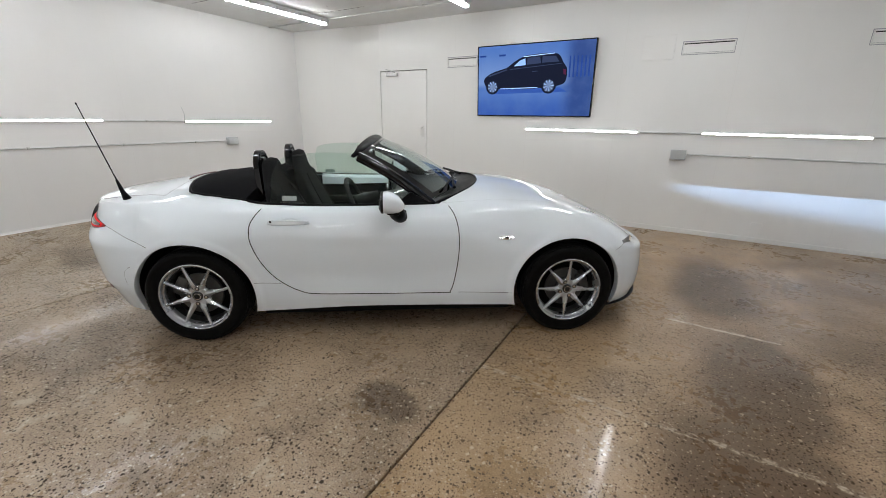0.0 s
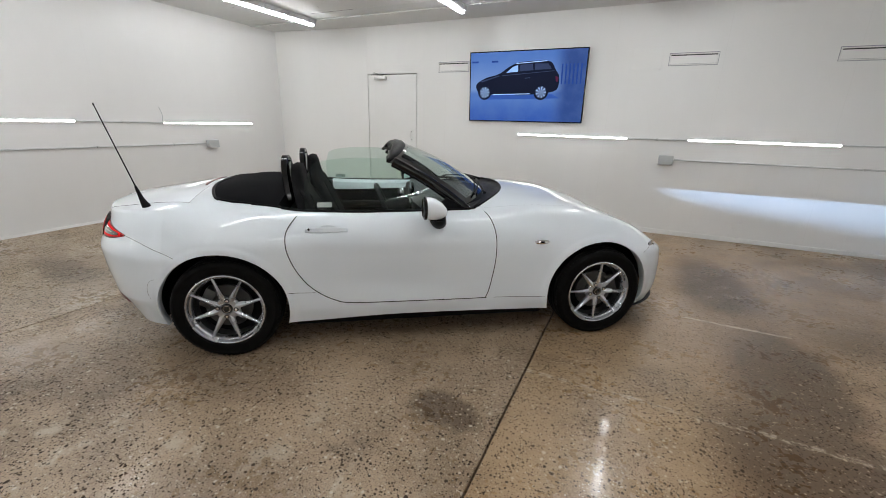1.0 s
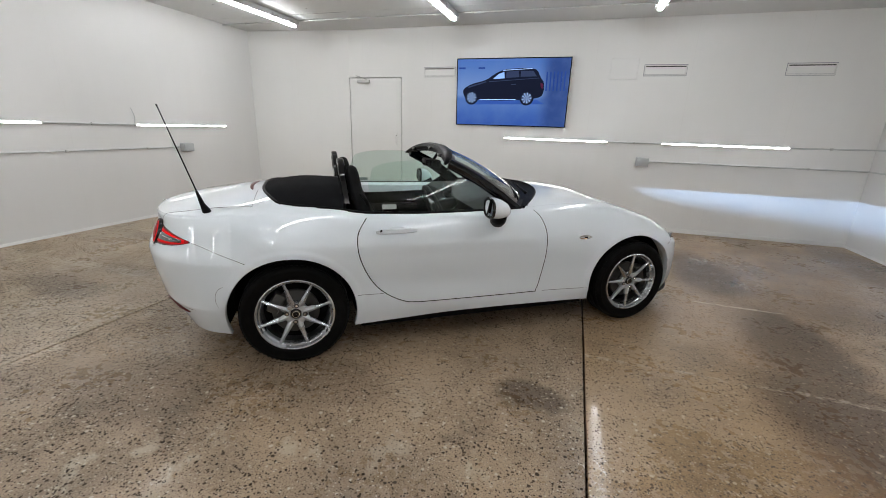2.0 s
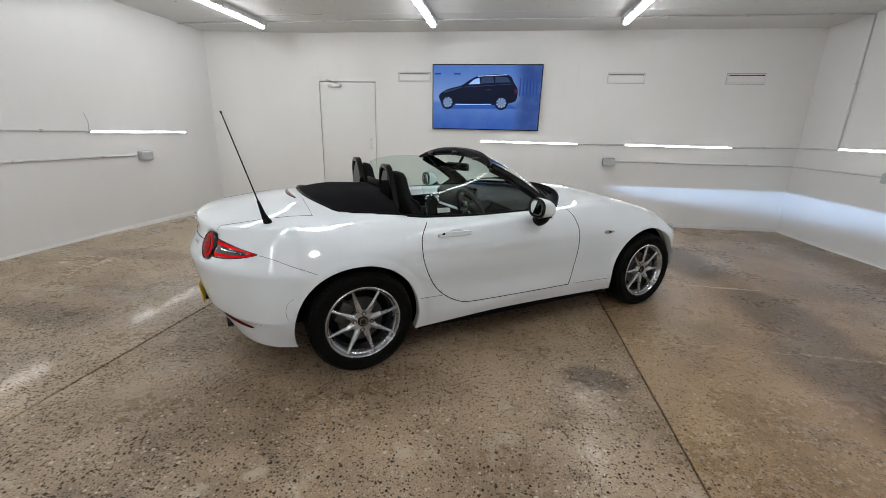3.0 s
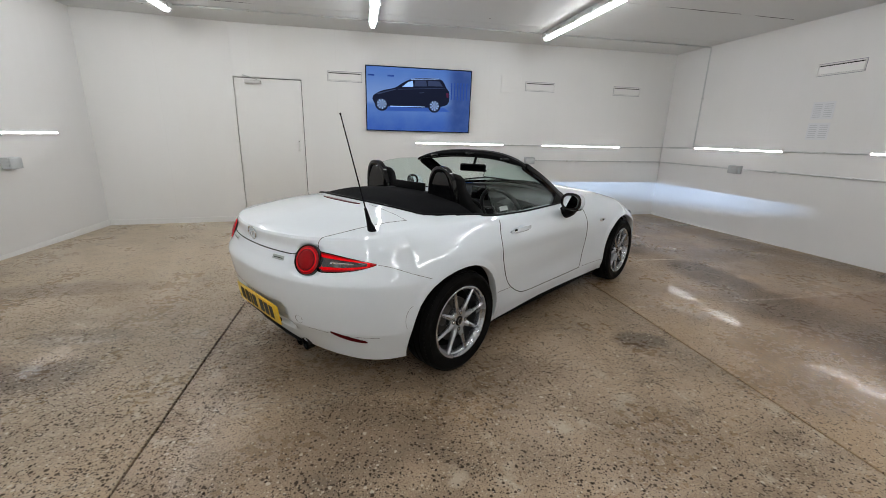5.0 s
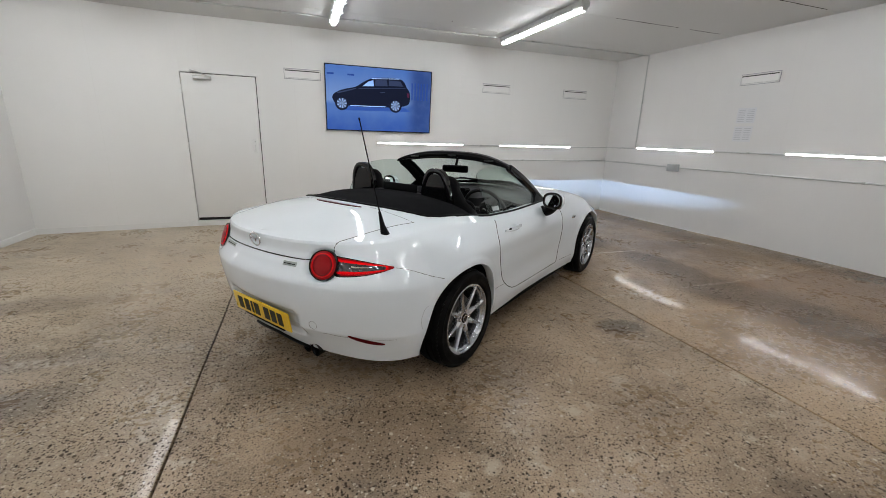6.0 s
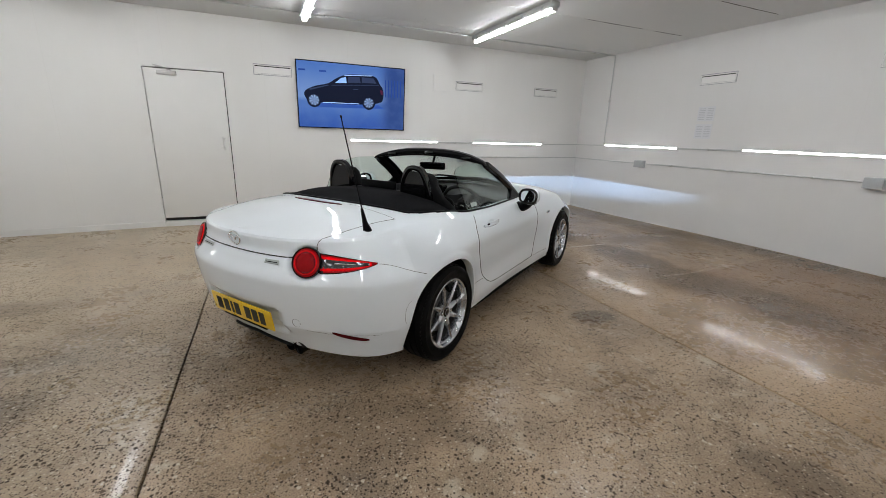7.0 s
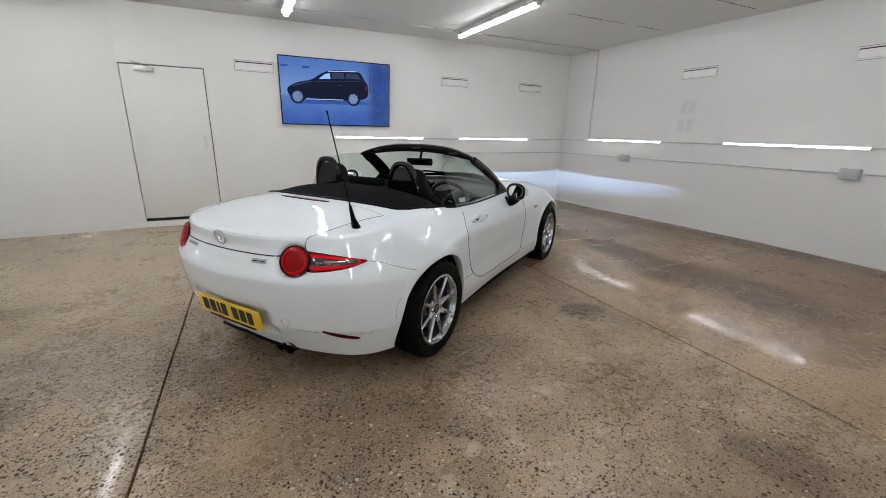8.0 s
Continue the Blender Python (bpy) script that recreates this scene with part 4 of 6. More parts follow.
def build_panels():
    """Sorts the half body's faces into panels, opens the wheel arches and the cockpit, and makes both sides."""
    faces, rim = {}, set()
    for i in range(len(GRID) - 1):
        for j in range(NV - 1):
            q = (GRID[i][j] + GRID[i + 1][j] + GRID[i][j + 1] + GRID[i + 1][j + 1]) / 4
            if j < BELT_ROW and in_arch(q.x, q.z):
                rim.update(((i, j), (i + 1, j), (i + 1, j + 1), (i, j + 1)))
                continue
            if j >= BELT_ROW - 3 and in_cockpit(q.x, q.y):
                continue
            faces.setdefault(panel_of(q.x, q.y, q.z, j), []).append((i, j))
    count = {}
    for ff in faces.values():
        for i, j in ff:
            for v in ((i, j), (i + 1, j), (i + 1, j + 1), (i, j + 1)):
                count[v] = count.get(v, 0) + 1
    moved = {}
    for (i, j), c in count.items():
        if c == 4:
            continue
        p = GRID[i][j].copy()
        if (i, j) in rim:
            for cx, cz, r in ARCHES:
                d = math.hypot(p.x - cx, p.z - cz)
                if r - 0.03 < d < r + 0.03:
                    p.x, p.z = cx + (p.x - cx) * r / d, cz + (p.z - cz) * r / d
        if j >= BELT_ROW - 4 and -0.25 < p.x < 1.9 and p.z > 0.8:
            y = abs(p.y)
            if 0.02 < p.x < 1.46 and abs(y - cockpit_side(p.x)) < 0.03:
                p.y = -cockpit_side(p.x)
            elif abs(p.x - cockpit_rear(y)) < 0.02 and y < 0.56:
                p.x = cockpit_rear(y)
            elif abs(p.x - cowl_front(y)) < 0.02:
                p.x = cowl_front(y)
        moved[(i, j)] = p
    both = ("rear_bumper", "boot_lid", "front_bumper", "bonnet")
    for name, ff in faces.items():
        for sides in (((1, -1),) if name in both else ((1,), (-1,))):
            verts, normals, index, polys = [], [], {}, []
            for side in sides:
                for i, j in ff:
                    quad = []
                    for v in ((i, j), (i + 1, j), (i + 1, j + 1), (i, j + 1)):
                        mid = v[1] == NV - 1 or v[0] in (0, len(GRID) - 1)
                        key = (v, 1 if mid else side)
                        if key not in index:
                            index[key] = len(verts)
                            p = moved.get(v, GRID[v[0]][v[1]])
                            nn = NORMALS[v[0], v[1]]
                            y = 0.0 if mid and abs(p.y) < 1e-6 else p.y * side
                            verts.append((p.x, y, p.z))
                            normals.append((nn[0], nn[1] * side, nn[2]))
                        quad.append(index[key])
                    quad = list(dict.fromkeys(quad))
                    polys.append(quad if side > 0 else quad[::-1])
            me = bpy.data.meshes.new(name)
            me.from_pydata(verts, [], polys)
            me.polygons.foreach_set("use_smooth", [True] * len(polys))
            me.validate()
            me.normals_split_custom_set_from_vertices(normals)
            me.materials.append(M_PAINT)
            ob = new(name, me)
            ob.parent = car
            PANELS.setdefault(name, []).append(ob)


PANELS = {}
build_panels()

# a probe of the body's right half, to lay lines and fittings on it
probe_bm = bmesh.new()
probe_rows = [[probe_bm.verts.new(p) for p in col] for col in GRID]
for ca, cb in zip(probe_rows, probe_rows[1:]):
    for j in range(NV - 1):
        probe_bm.faces.new((ca[j], cb[j], cb[j + 1], ca[j + 1]))
from mathutils.bvhtree import BVHTree
probe_bm.normal_update()
PROBE = BVHTree.FromBMesh(probe_bm)
probe_bm.free()


def outward(p, nn, centre=Vector((1.1, 0, 0.35))):
    return nn if nn.dot(p - centre) > 0 else -nn


def on_side(x, z):
    hit = PROBE.ray_cast(Vector((x, -2, z)), Vector((0, 1, 0)))
    while hit[0] is None:
        z += 0.01 if z < 0.5 else -0.01
        hit = PROBE.ray_cast(Vector((x, -2, z)), Vector((0, 1, 0)))
    return hit[0], outward(hit[0], hit[1])


def on_deck(x, y):
    hit = PROBE.ray_cast(Vector((x, min(y, -0.001), 2)), Vector((0, 0, -1)))
    return hit[0], outward(hit[0], hit[1])


def on_corner(deg, z, back=-0.30, base=0.28):
    """The right rear corner seen from inside: 0 degrees looks straight back, 90 to the right."""
    d = Vector((-math.cos(radians(deg)), -math.sin(radians(deg)), 0))
    hit = PROBE.ray_cast(Vector((back, -base - 0.001, z)) + d * 2, -d)
    return hit[0], outward(hit[0], hit[1])


def mirrored(p):
    return Vector((p.x, -p.y, p.z))


def shut_line(pts, parent, r=0.0032):
    """A thin dark line let into the surface: gaps between panels, and a ledge's painted shade."""
    bm = bmesh.new()
    add_tube(bm, pts, r, 6)
    return part("panel_gap", bm, M_SHUT, parent)


def lay(points, side):
    """Points (place, normal) sunk a little, on the right side or mirrored."""
    out = [p - nn * 0.0008 for p, nn in points]
    return out if side > 0 else [mirrored(p) for p in out]


# lines on both sides
door_pts = [on_side(p.x, p.y) for p in DOOR_LINE if p.y <= 0.826]
for side, ob in zip((1, -1), PANELS["door"]):
    shut_line(lay(door_pts, side), ob, 0.0031)
for side in (1, -1):
    shut_line(lay([on_side(0.352 + 0.017 * k, 0.381 - 0.0009 * k) for k in range(10)], side), PANELS["sill"][0 if side > 0 else 1], 0.0016)
    shut_line(lay([on_side(1.60 + 0.034 * k, 0.281) for k in range(11)], side), PANELS["sill"][0 if side > 0 else 1], 0.0016)
    shut_line(lay([on_deck(-0.672 + 0.0080 * k, -smooth_line(BOOT_SIDE, -0.672 + 0.0080 * k)) for k in range(61)], side), PANELS["boot_lid"][0], 0.0022)
    shut_line(lay([on_corner(22 + 2.0 * k, 0.742) for k in range(2)], side), PANELS["boot_lid"][0], 0.002)
    shut_line(lay([on_side(-0.485 + 0.02 * k, bumper_top(-0.485 + 0.02 * k)) for k in range(14)], side), PANELS["rear_bumper"][0], 0.0016)
    shut_line(lay([on_deck(-0.195, -0.57 + 0.03 * k) for k in range(12)], side), PANELS["boot_lid"][0], 0.0016)
    shut_line(lay([on_side(2.60 + 0.02 * k, 0.565 + 0.008 * k) for k in range(6)], side), PANELS["front_bumper"][0], 0.0016)
    shut_line(lay([on_deck(1.50 + 0.03 * k, -(0.648 - 0.0016 * k)) for k in range(38)], side), PANELS["bonnet"][0], 0.0010)
    # small square covers near the wheel arches
    shut_line(lay([on_side(-0.345 - 0.045 * math.sin(a), 0.42 + 0.07 * math.cos(a)) for a in (math.pi * k / 14 for k in range(11))], side), PANELS["rear_bumper"][0], 0.0012)
rear_line = [on_corner(d, 0.742, -0.3, 0.0) for d in (2 * k for k in range(22))]
shut_line([mirrored(p - nn * 0.0008) for p, nn in rear_line[::-1]] + [p - nn * 0.0008 for p, nn in rear_line], PANELS["boot_lid"][0], 0.0035)


def arch_lip(cx, cz, r, side, parent):
    """The turned-in edge of a wheel arch, and the black liner behind it."""
    bm = bmesh.new()
    rings = [[], [], []]
    a0 = math.asin(max(-1, (0.185 - cz) / r))
    steps = 60
    for k in range(steps + 1):
        a = a0 + (math.pi - 2 * a0) * k / steps
        x, z = cx + r * math.cos(a), cz + r * math.sin(a)
        p, _ = on_side(x, max(z, 0.20))
        for ring, (dr, dy) in zip(rings, ((0.0, 0.0), (-0.004, 0.010), (0.0, 0.05))):
            q = Vector((cx + (r + dr) * math.cos(a), p.y + dy, cz + (r + dr) * math.sin(a)))
            ring.append(q if side > 0 else mirrored(q))
    add_rings(bm, rings, False, False)
    part("arch_lip", bm, M_PAINT, parent)


def wheel_well(cx, cz, r, side):
    bm = bmesh.new()
    rings = []
    for y in (0.735, 0.72, 0.50, 0.47):
        ring = []
        for k in range(41):
            a = radians(-11) + radians(202) * k / 40
            rr = r + (0.012 if y > 0.5 else 0.0)
            ring.append(Vector((cx + rr * math.cos(a), -side * y, cz + rr * math.sin(a))))
        rings.append(ring)
    add_rings(bm, rings, False, False)
    cap = [bm.verts.new(p) for p in rings[-1]]
    bm.faces.new(cap)
    part("wheel_well", bm, M_MATTBLACK, car)


for cx, cz, r in ARCHES:
    wing = PANELS["rear_wing"] if cx < 1 else PANELS["front_wing"]
    for side, parent in zip((1, -1), wing):
        arch_lip(cx, cz, r, side, parent)
        wheel_well(cx, cz, r, side)

# underside, sills below, valances
bm = bmesh.new()
add_box(bm, (-0.40, -0.46, 0.185), (2.88, 0.46, 0.26), 0.02)
add_box(bm, (0.37, -0.765, 0.150), (1.94, 0.765, 0.24), 0.012)
part("underbody", bm, M_MATTBLACK, car, "matt black floor pan")
bm = bmesh.new()
add_box(bm, (-0.58, -0.42, 0.275), (-0.36, 0.42, 0.33), 0.02)
part("rear_valance", bm, M_MATTBLACK, car)
edge = [RAILS[0].at("front", 0.12 + 0.88 * k / 16) + Vector((0.012, 0, -0.006)) for k in range(17)]
part("front_lip", tube(edge + [mirrored(p) for p in edge[-2::-1]], 0.012, 8, True, 0.6), M_BLACK, car, "black front lip")
lip = [on_corner(d, 0.262 - 0.0008 * d, -0.3, 0.0) for d in range(0, 34, 3)]
part("valance_trim", tube([mirrored(p + Vector((0.010, 0, -0.024))) for p, _ in lip[:0:-1]] + [p + Vector((0.010, 0, -0.024)) for p, _ in lip], 0.011, 8), M_BLACK, car)

# ---- wheels ----
# barrel metal darkened: the shade behind the spokes is in its colour
M_BARREL = simple("shaded_barrel_metal", (0.07, 0.07, 0.07), 0.5, 0.6, 0.3, 30)



def wheel(cx, side, turn):
    """A tyre on an eight-spoke alloy, with disc, nuts and cap; the outer face looks to -y for side 1."""
    thing = empty("wheel", Matrix.Translation((cx, -side * 0.745, 0.299)) @ (pose(0, 0, 0) if side > 0 else pose(0, 0, 0, 0, 0, 180)))
    thing.parent = car
    prof = [(0.204, 0.078), (0.214, 0.088), (0.240, 0.097), (0.268, 0.095), (0.284, 0.086), (0.293, 0.072)]
    for g in (0.045, 0.0, -0.045):
        prof += [(0.2985, g + 0.017), (0.2985, g + 0.006), (0.292, g + 0.004), (0.292, g - 0.004), (0.2985, g - 0.006)]
    prof += [(0.293, -0.072), (0.284, -0.086), (0.272, -0.0945), (0.266, -0.0955), (0.264, -0.0945), (0.240, -0.0975), (0.222, -0.094), (0.220, -0.091), (0.214, -0.0885), (0.204, -0.080)]
    tyre = part("tyre", lathe(prof, steps=96), M_TYRE, thing, "black road tyre")
    bm = bmesh.new()
    for k in range(72):
        a = 2 * math.pi * k / 72
        for s in (-1, 1):
            m = Matrix.Rotation(-a, 4, "Y") @ Matrix.Translation((0.2905, s * 0.064, 0)) @ Matrix.Rotation(radians(18 * s), 4, "X")
            add_box(bm, (-0.004, -0.014, -0.0085), (0.0035, 0.014, 0.0085), 0, 1, m)
    tagged(part("tread", bm, M_TYRE, tyre, smooth=False), kind="stuff")
    rim = part("rim", lathe([(0.200, -0.078), (0.212, -0.083), (0.2135, -0.088), (0.208, -0.090), (0.203, -0.088), (0.199, -0.080), (0.196, -0.072), (0.190, -0.068), (0.186, -0.060), (0.1835, -0.035)], steps=96), M_ALLOY, thing, "silver alloy rim")
    bm = bmesh.new()
    for k in range(8):
        a = radians(turn + 45 * k)
        rings = []
        for r, w, front, deep in ((0.040, 0.015, -0.066, 0.030), (0.064, 0.0185, -0.0725, 0.030), (0.095, 0.0155, -0.0755, 0.030), (0.140, 0.0115, -0.078, 0.028), (0.175, 0.0090, -0.080, 0.026), (0.200, 0.0075, -0.081, 0.022)):
            c = Vector((r * math.cos(a), 0, r * math.sin(a)))
            t = Vector((-math.sin(a), 0, math.cos(a)))
            y = Vector((0, 1, 0))
            rings.append([c + t * w * 0.06 + y * front, c + t * w * 0.88 + y * (front + 0.008), c + t * w + y * (front + deep * 0.6), c + t * w * 0.6 + y * (front + deep),
                          c - t * w * 0.6 + y * (front + deep), c - t * w + y * (front + deep * 0.6), c - t * w * 0.88 + y * (front + 0.008), c - t * w * 0.06 + y * front])
        add_rings(bm, rings)
    part("spokes", bm, M_ALLOY, rim, angle=18)
    part("hub", lathe([(0.001, -0.060), (0.030, -0.060), (0.034, -0.066), (0.060, -0.0655), (0.068, -0.058), (0.072, -0.04), (0.060, 0.0)], steps=40), M_ALLOY, rim)
    cap = part("centre_cap", lathe([(0.0005, -0.0690), (0.025, -0.0685), (0.029, -0.066), (0.030, -0.055)], steps=32), M_GLOSSBLACK, rim, "black centre cap")
    part("cap_ring", lathe([(0.017, -0.0685), (0.0175, -0.0715), (0.0205, -0.0715), (0.021, -0.0680)], steps=32), M_CHROME, cap)
    bm = bmesh.new()
    for k in range(4):
        a = radians(turn + 22.5 + 90 * k)
        c = (0.049 * math.cos(a), 0, 0.049 * math.sin(a))
        part("nut_hole", lathe([(0.0140, -0.0650), (0.0138, -0.0668), (0.0005, -0.0664)], c, "Y", 16), M_IRON, rim)
        part("wheel_nut", lathe([(0.0005, -0.0705), (0.0070, -0.070), (0.0092, -0.067), (0.0092, -0.06)], c, "Y", 6), M_CHROME, rim)
    bm.free()
    part("barrel", lathe([(0.1835, -0.0345), (0.178, 0.02), (0.190, 0.07), (0.205, 0.085)], steps=64), M_BARREL, thing)
    disc = part("brake_disc", lathe([(0.06, -0.020), (0.128, -0.020), (0.129, -0.018), (0.129, -0.002), (0.128, 0.0), (0.06, 0.0)], steps=64), M_IRON, thing, "grey iron brake disc")
    m = Matrix.Rotation(-radians(150 if cx < 1 else 20), 4, "Y")
    part("caliper", box((0.085, -0.045, -0.06), (0.150, 0.03, 0.06), 0.012, 2, m), M_IRON, thing)
    # black disc added to keep the space behind the spokes dark
    part("barrel_back", lathe([(0.05, 0.012), (0.175, 0.012), (0.178, 0.02)], steps=48), M_MATTBLACK, thing)
    return thing


wheel(0.006, 1, 61)
wheel(2.308, 1, 88)
wheel(0.006, -1, 20)
wheel(2.308, -1, 35)

# ---- lamps and badges on the body ----


def local(p, nn, up=Vector((0, 0, 1))):
    """A frame on the surface: x to the side, y outward, z up."""
    y = nn.normalized()
    x = y.cross(up).normalized()
    z = x.cross(y)
    return Matrix((( x.x, y.x, z.x, p.x), (x.y, y.y, z.y, p.y), (x.z, y.z, z.z, p.z), (0, 0, 0, 1)))


def flip(bm, side):
    if side < 0:
        for v in bm.verts:
            v.co.y = -v.co.y
    return bm


def tail_lamp(side):
    thing = empty("tail_lamp")
    thing.parent = car
    m = local(LAMP_AT + LAMP_OUT * 0.004, LAMP_OUT)

    def turned(name, prof, mat, steps=48):
        bm = lathe([(r * 0.94, h) for r, h in prof], steps=steps)
        bmesh.ops.transform(bm, matrix=m, verts=bm.verts[:])
        return part(name, flip(bm, side), mat, thing)

    turned("lamp_bezel", [(0.066, -0.05), (0.080, -0.03), (0.081, 0.010), (0.0785, 0.016), (0.073, 0.013), (0.070, -0.005)], M_GLOSSBLACK)
    turned("round_lens", [(0.0740, -0.012), (0.0735, 0.011), (0.064, 0.016), (0.043, 0.021), (0.001, 0.023)], M_RED)
    turned("light_ring", [(0.0575, 0.0165), (0.058, 0.0200), (0.0615, 0.0185), (0.0625, 0.0150)], M_REDGLOW)
    turned("dark_ring", [(0.0495, 0.0185), (0.050, 0.0215), (0.0530, 0.0208), (0.0535, 0.0175)], M_DARKRED)
    turned("inner_lens", [(0.0470, 0.0190), (0.0465, 0.0215), (0.030, 0.0255), (0.001, 0.0270)], M_RIBRED)

    def wing(name, lift, mat, a0, a1, shrink, drop=0.0):
        """The pointed side of the lamp, wrapped round the corner."""
        bm = bmesh.new()
        rows = []
        for k in range(25):
            f = k / 24
            s = a0 + (a1 - a0) * f
            deg = 27 + 38.5 * s
            top = 0.770 - 0.050 * s ** 1.4
            bot = 0.683 + 0.030 * s ** 2.5
            mid_z, half = (top + bot) / 2, (top - bot) / 2 * shrink
            row = []
            for q in (-1, -0.5, 0, 0.5, 1):
                p, pn = on_corner(deg, mid_z + half * q + drop)
                row.append(p + pn * (lift + 0.004 * (1 - q * q)))
            row += [r_ - on_corner(deg, mid_z)[1] * 0.02 for r_ in row[::-1]]
            rows.append(row)
        add_rings(bm, rows)
        return part(name, flip(bm, side), mat, thing)

    wing("lens_edge", 0.0015, M_GLOSSBLACK, 0.0, 1.0, 1.06)
    wing("wing_lens", 0.003, M_RED, 0.02, 0.985, 0.94)
    wing("light_guide", 0.0062, M_REDGLOW, 0.10, 0.90, 0.76)
    wing("clear_lens", 0.0082, M_SMOKE, 0.12, 0.86, 0.50)
    wing("reflector_strip", 0.0100, M_CHROME, 0.34, 0.66, 0.12, 0.002)
    return thing


n = Nodes("smoked_lens")
n.set(Base_Color=n.mix(n.noise(40, 3), (0.015, 0.015, 0.018), (0.09, 0.09, 0.095)), Roughness=0.15, Metallic=0.4, Coat_Weight=1.0)
M_SMOKE = n.mat
tail_lamp(1)
tail_lamp(-1)

# high brake lamp at the front edge of the boot lid
bm = bmesh.new()
rows = []
for k in range(21):
    y = -0.205 + 0.41 * k / 20
    taper = math.sqrt(max(0.02, 1 - (y / 0.207) ** 4))
    p, pn = on_deck(-0.252 + 0.02 * (y / 0.2) ** 2, y if y < 0 else -y)
    if y > 0:
        p, pn = mirrored(p), mirrored(pn)
    rows.append([p + Vector((-0.012 * taper, 0, -0.004)), p + Vector((-0.010 * taper, 0, 0.004)), p + Vector((0.010 * taper, 0, 0.005)), p + Vector((0.012 * taper, 0, -0.004))])
add_rings(bm, rows)
part("high_brake_lamp", bm, M_DARKRED, car, "dark red brake lamp strip")

# rear number plate with plain bars
plate = part("number_plate", box((-0.004, -0.26, -0.0555), (0.004, 0.26, 0.0555), 0.003, 2), M_PLATE, car, "yellow rear number plate with black bars")
plate.matrix_basis = pose(-0.795, -0.012, 0.399, 0, -9, 0)
for k, (y0, w) in enumerate(((0.215, 0.045), (0.150, 0.045), (0.088, 0.018), (0.055, 0.045), (-0.035, 0.048), (-0.098, 0.046), (-0.160, 0.042))):
    part("plain_bar", box((-0.0058, y0 - w, -0.036), (-0.0042, y0, 0.036)), M_INK, plate, smooth=False)
for y in (-0.238, 0.238):
    part("screw_cap", lathe([(0.0005, -0.0062), (0.006, -0.006), (0.007, -0.004)], (0, y, 0), "X", 12), M_PLATE, plate)
part("plate_holder", box((-0.786, -0.20, 0.328), (-0.750, 0.18, 0.350), 0.005), M_BLACK, car)

# plain oval badge and two plain name plates
c, nn = on_corner(0.5, 0.795, -0.3, 0.0)
m = local(c + Vector((0, 0, 0)), nn)
bm = bmesh.new()
ring = [(0.043 * math.cos(a), 0.006, 0.034 * math.sin(a)) for a in (2 * math.pi * k / 32 for k in range(33))]
add_tube(bm, ring, 0.0042, 8, False)
add_tube(bm, spline([(-0.036, 0.006, 0.012), (-0.012, 0.006, 0.006), (0, 0.006, -0.012), (0.012, 0.006, 0.006), (0.036, 0.006, 0.012)], 5), 0.0036, 8)
bmesh.ops.transform(bm, matrix=m, verts=bm.verts[:])
part("badge", bm, M_CHROME, car, "chrome oval badge on the boot")
for deg, w, base in ((30.5, 0.085, 0.0), (-28.0, 0.12, 0.0)):
    p, pn = on_corner(abs(deg), 0.715 if deg > 0 else 0.724, -0.3, 0.0)
    if deg < 0:
        p, pn = mirrored(p), mirrored(pn)
    bm = box((-w / 2, 0.001, -0.011), (w / 2, 0.004, 0.011), 0.0015, 1, local(p, pn))
    tag = part("name_plate", bm, M_STICKER, car, "small chrome name plate")
    part("plain_bar", box((-w / 2 + 0.008, 0.0042, -0.0035), (w / 2 - 0.008, 0.0048, 0.0005), 0, 1, local(p, pn)), M_BLACK, tag)

# rear reflectors in slots, tow cover, exhaust
for side in (1, -1):
    bm = bmesh.new()
    rows = []
    for k in range(13):
        f = k / 12
        p, pn = on_corner(37 + 22 * f, 0.376 - 0.056 * f)
        half = 0.003 + 0.010 * math.sin(math.pi * f) ** 0.6
        rows.append([p + Vector((0, 0, half)) + pn * 0.003, p - Vector((0, 0, half)) + pn * 0.003, p - Vector((0, 0, half)) - pn * 0.02, p + Vector((0, 0, half)) - pn * 0.02])
    add_rings(bm, rows)
    part("reflector", flip(bm, side), M_DARKRED, car, "dark red reflector slot")
    # no joint here: a dark line paints the shade of the bumper's ledge
    ledge = [on_corner(20 + 3.8 * k, 0.372 - 0.0022 * k) for k in range(13)]
    shut_line(lay(ledge, side), PANELS["rear_bumper"][0], 0.0014)
p, pn = on_corner(14, 0.41)
shut_line([p + local(p, pn).to_3x3() @ Vector((0.022 * math.cos(a), -0.0008, 0.024 * math.sin(a))) for a in (2 * math.pi * k / 20 for k in range(21))], PANELS["rear_bumper"][0], 0.0011)
exhaust = empty("exhaust")
exhaust.parent = car
for y in (-0.240, -0.310):
    part("tail_pipe", lathe([(0.030, 0.09), (0.034, 0.02), (0.036, 0.0), (0.033, -0.002), (0.031, 0.004), (0.028, 0.085)], (-0.680, y, 0.214), "X", 28), M_GLOSSBLACK, exhaust)
part("silencer", tube([(-0.46, -0.05, 0.36), (-0.46, -0.42, 0.36)], 0.05, 20), M_IRON, exhaust)

# aerial on the right rear wing
p, pn = on_deck(-0.419, -0.577)
p.z = min(p.z, 0.843)
aerial = part("aerial", tube([p - Vector((0, 0, 0.004)), p + Vector((-0.004, 0, 0.012)), p + Vector((-0.020, 0, 0.052)), p + Vector((-0.040, 0, 0.125))], [0.026, 0.022, 0.013, 0.0065], 14), M_BLACK, car, "black whip aerial with a rubber foot")
tip = Vector((-0.577, -0.578, 1.392))
part("whip", tube([p + Vector((-0.038, 0, 0.120)), tip], [0.0036, 0.0026], 8), M_BLACK, aerial)
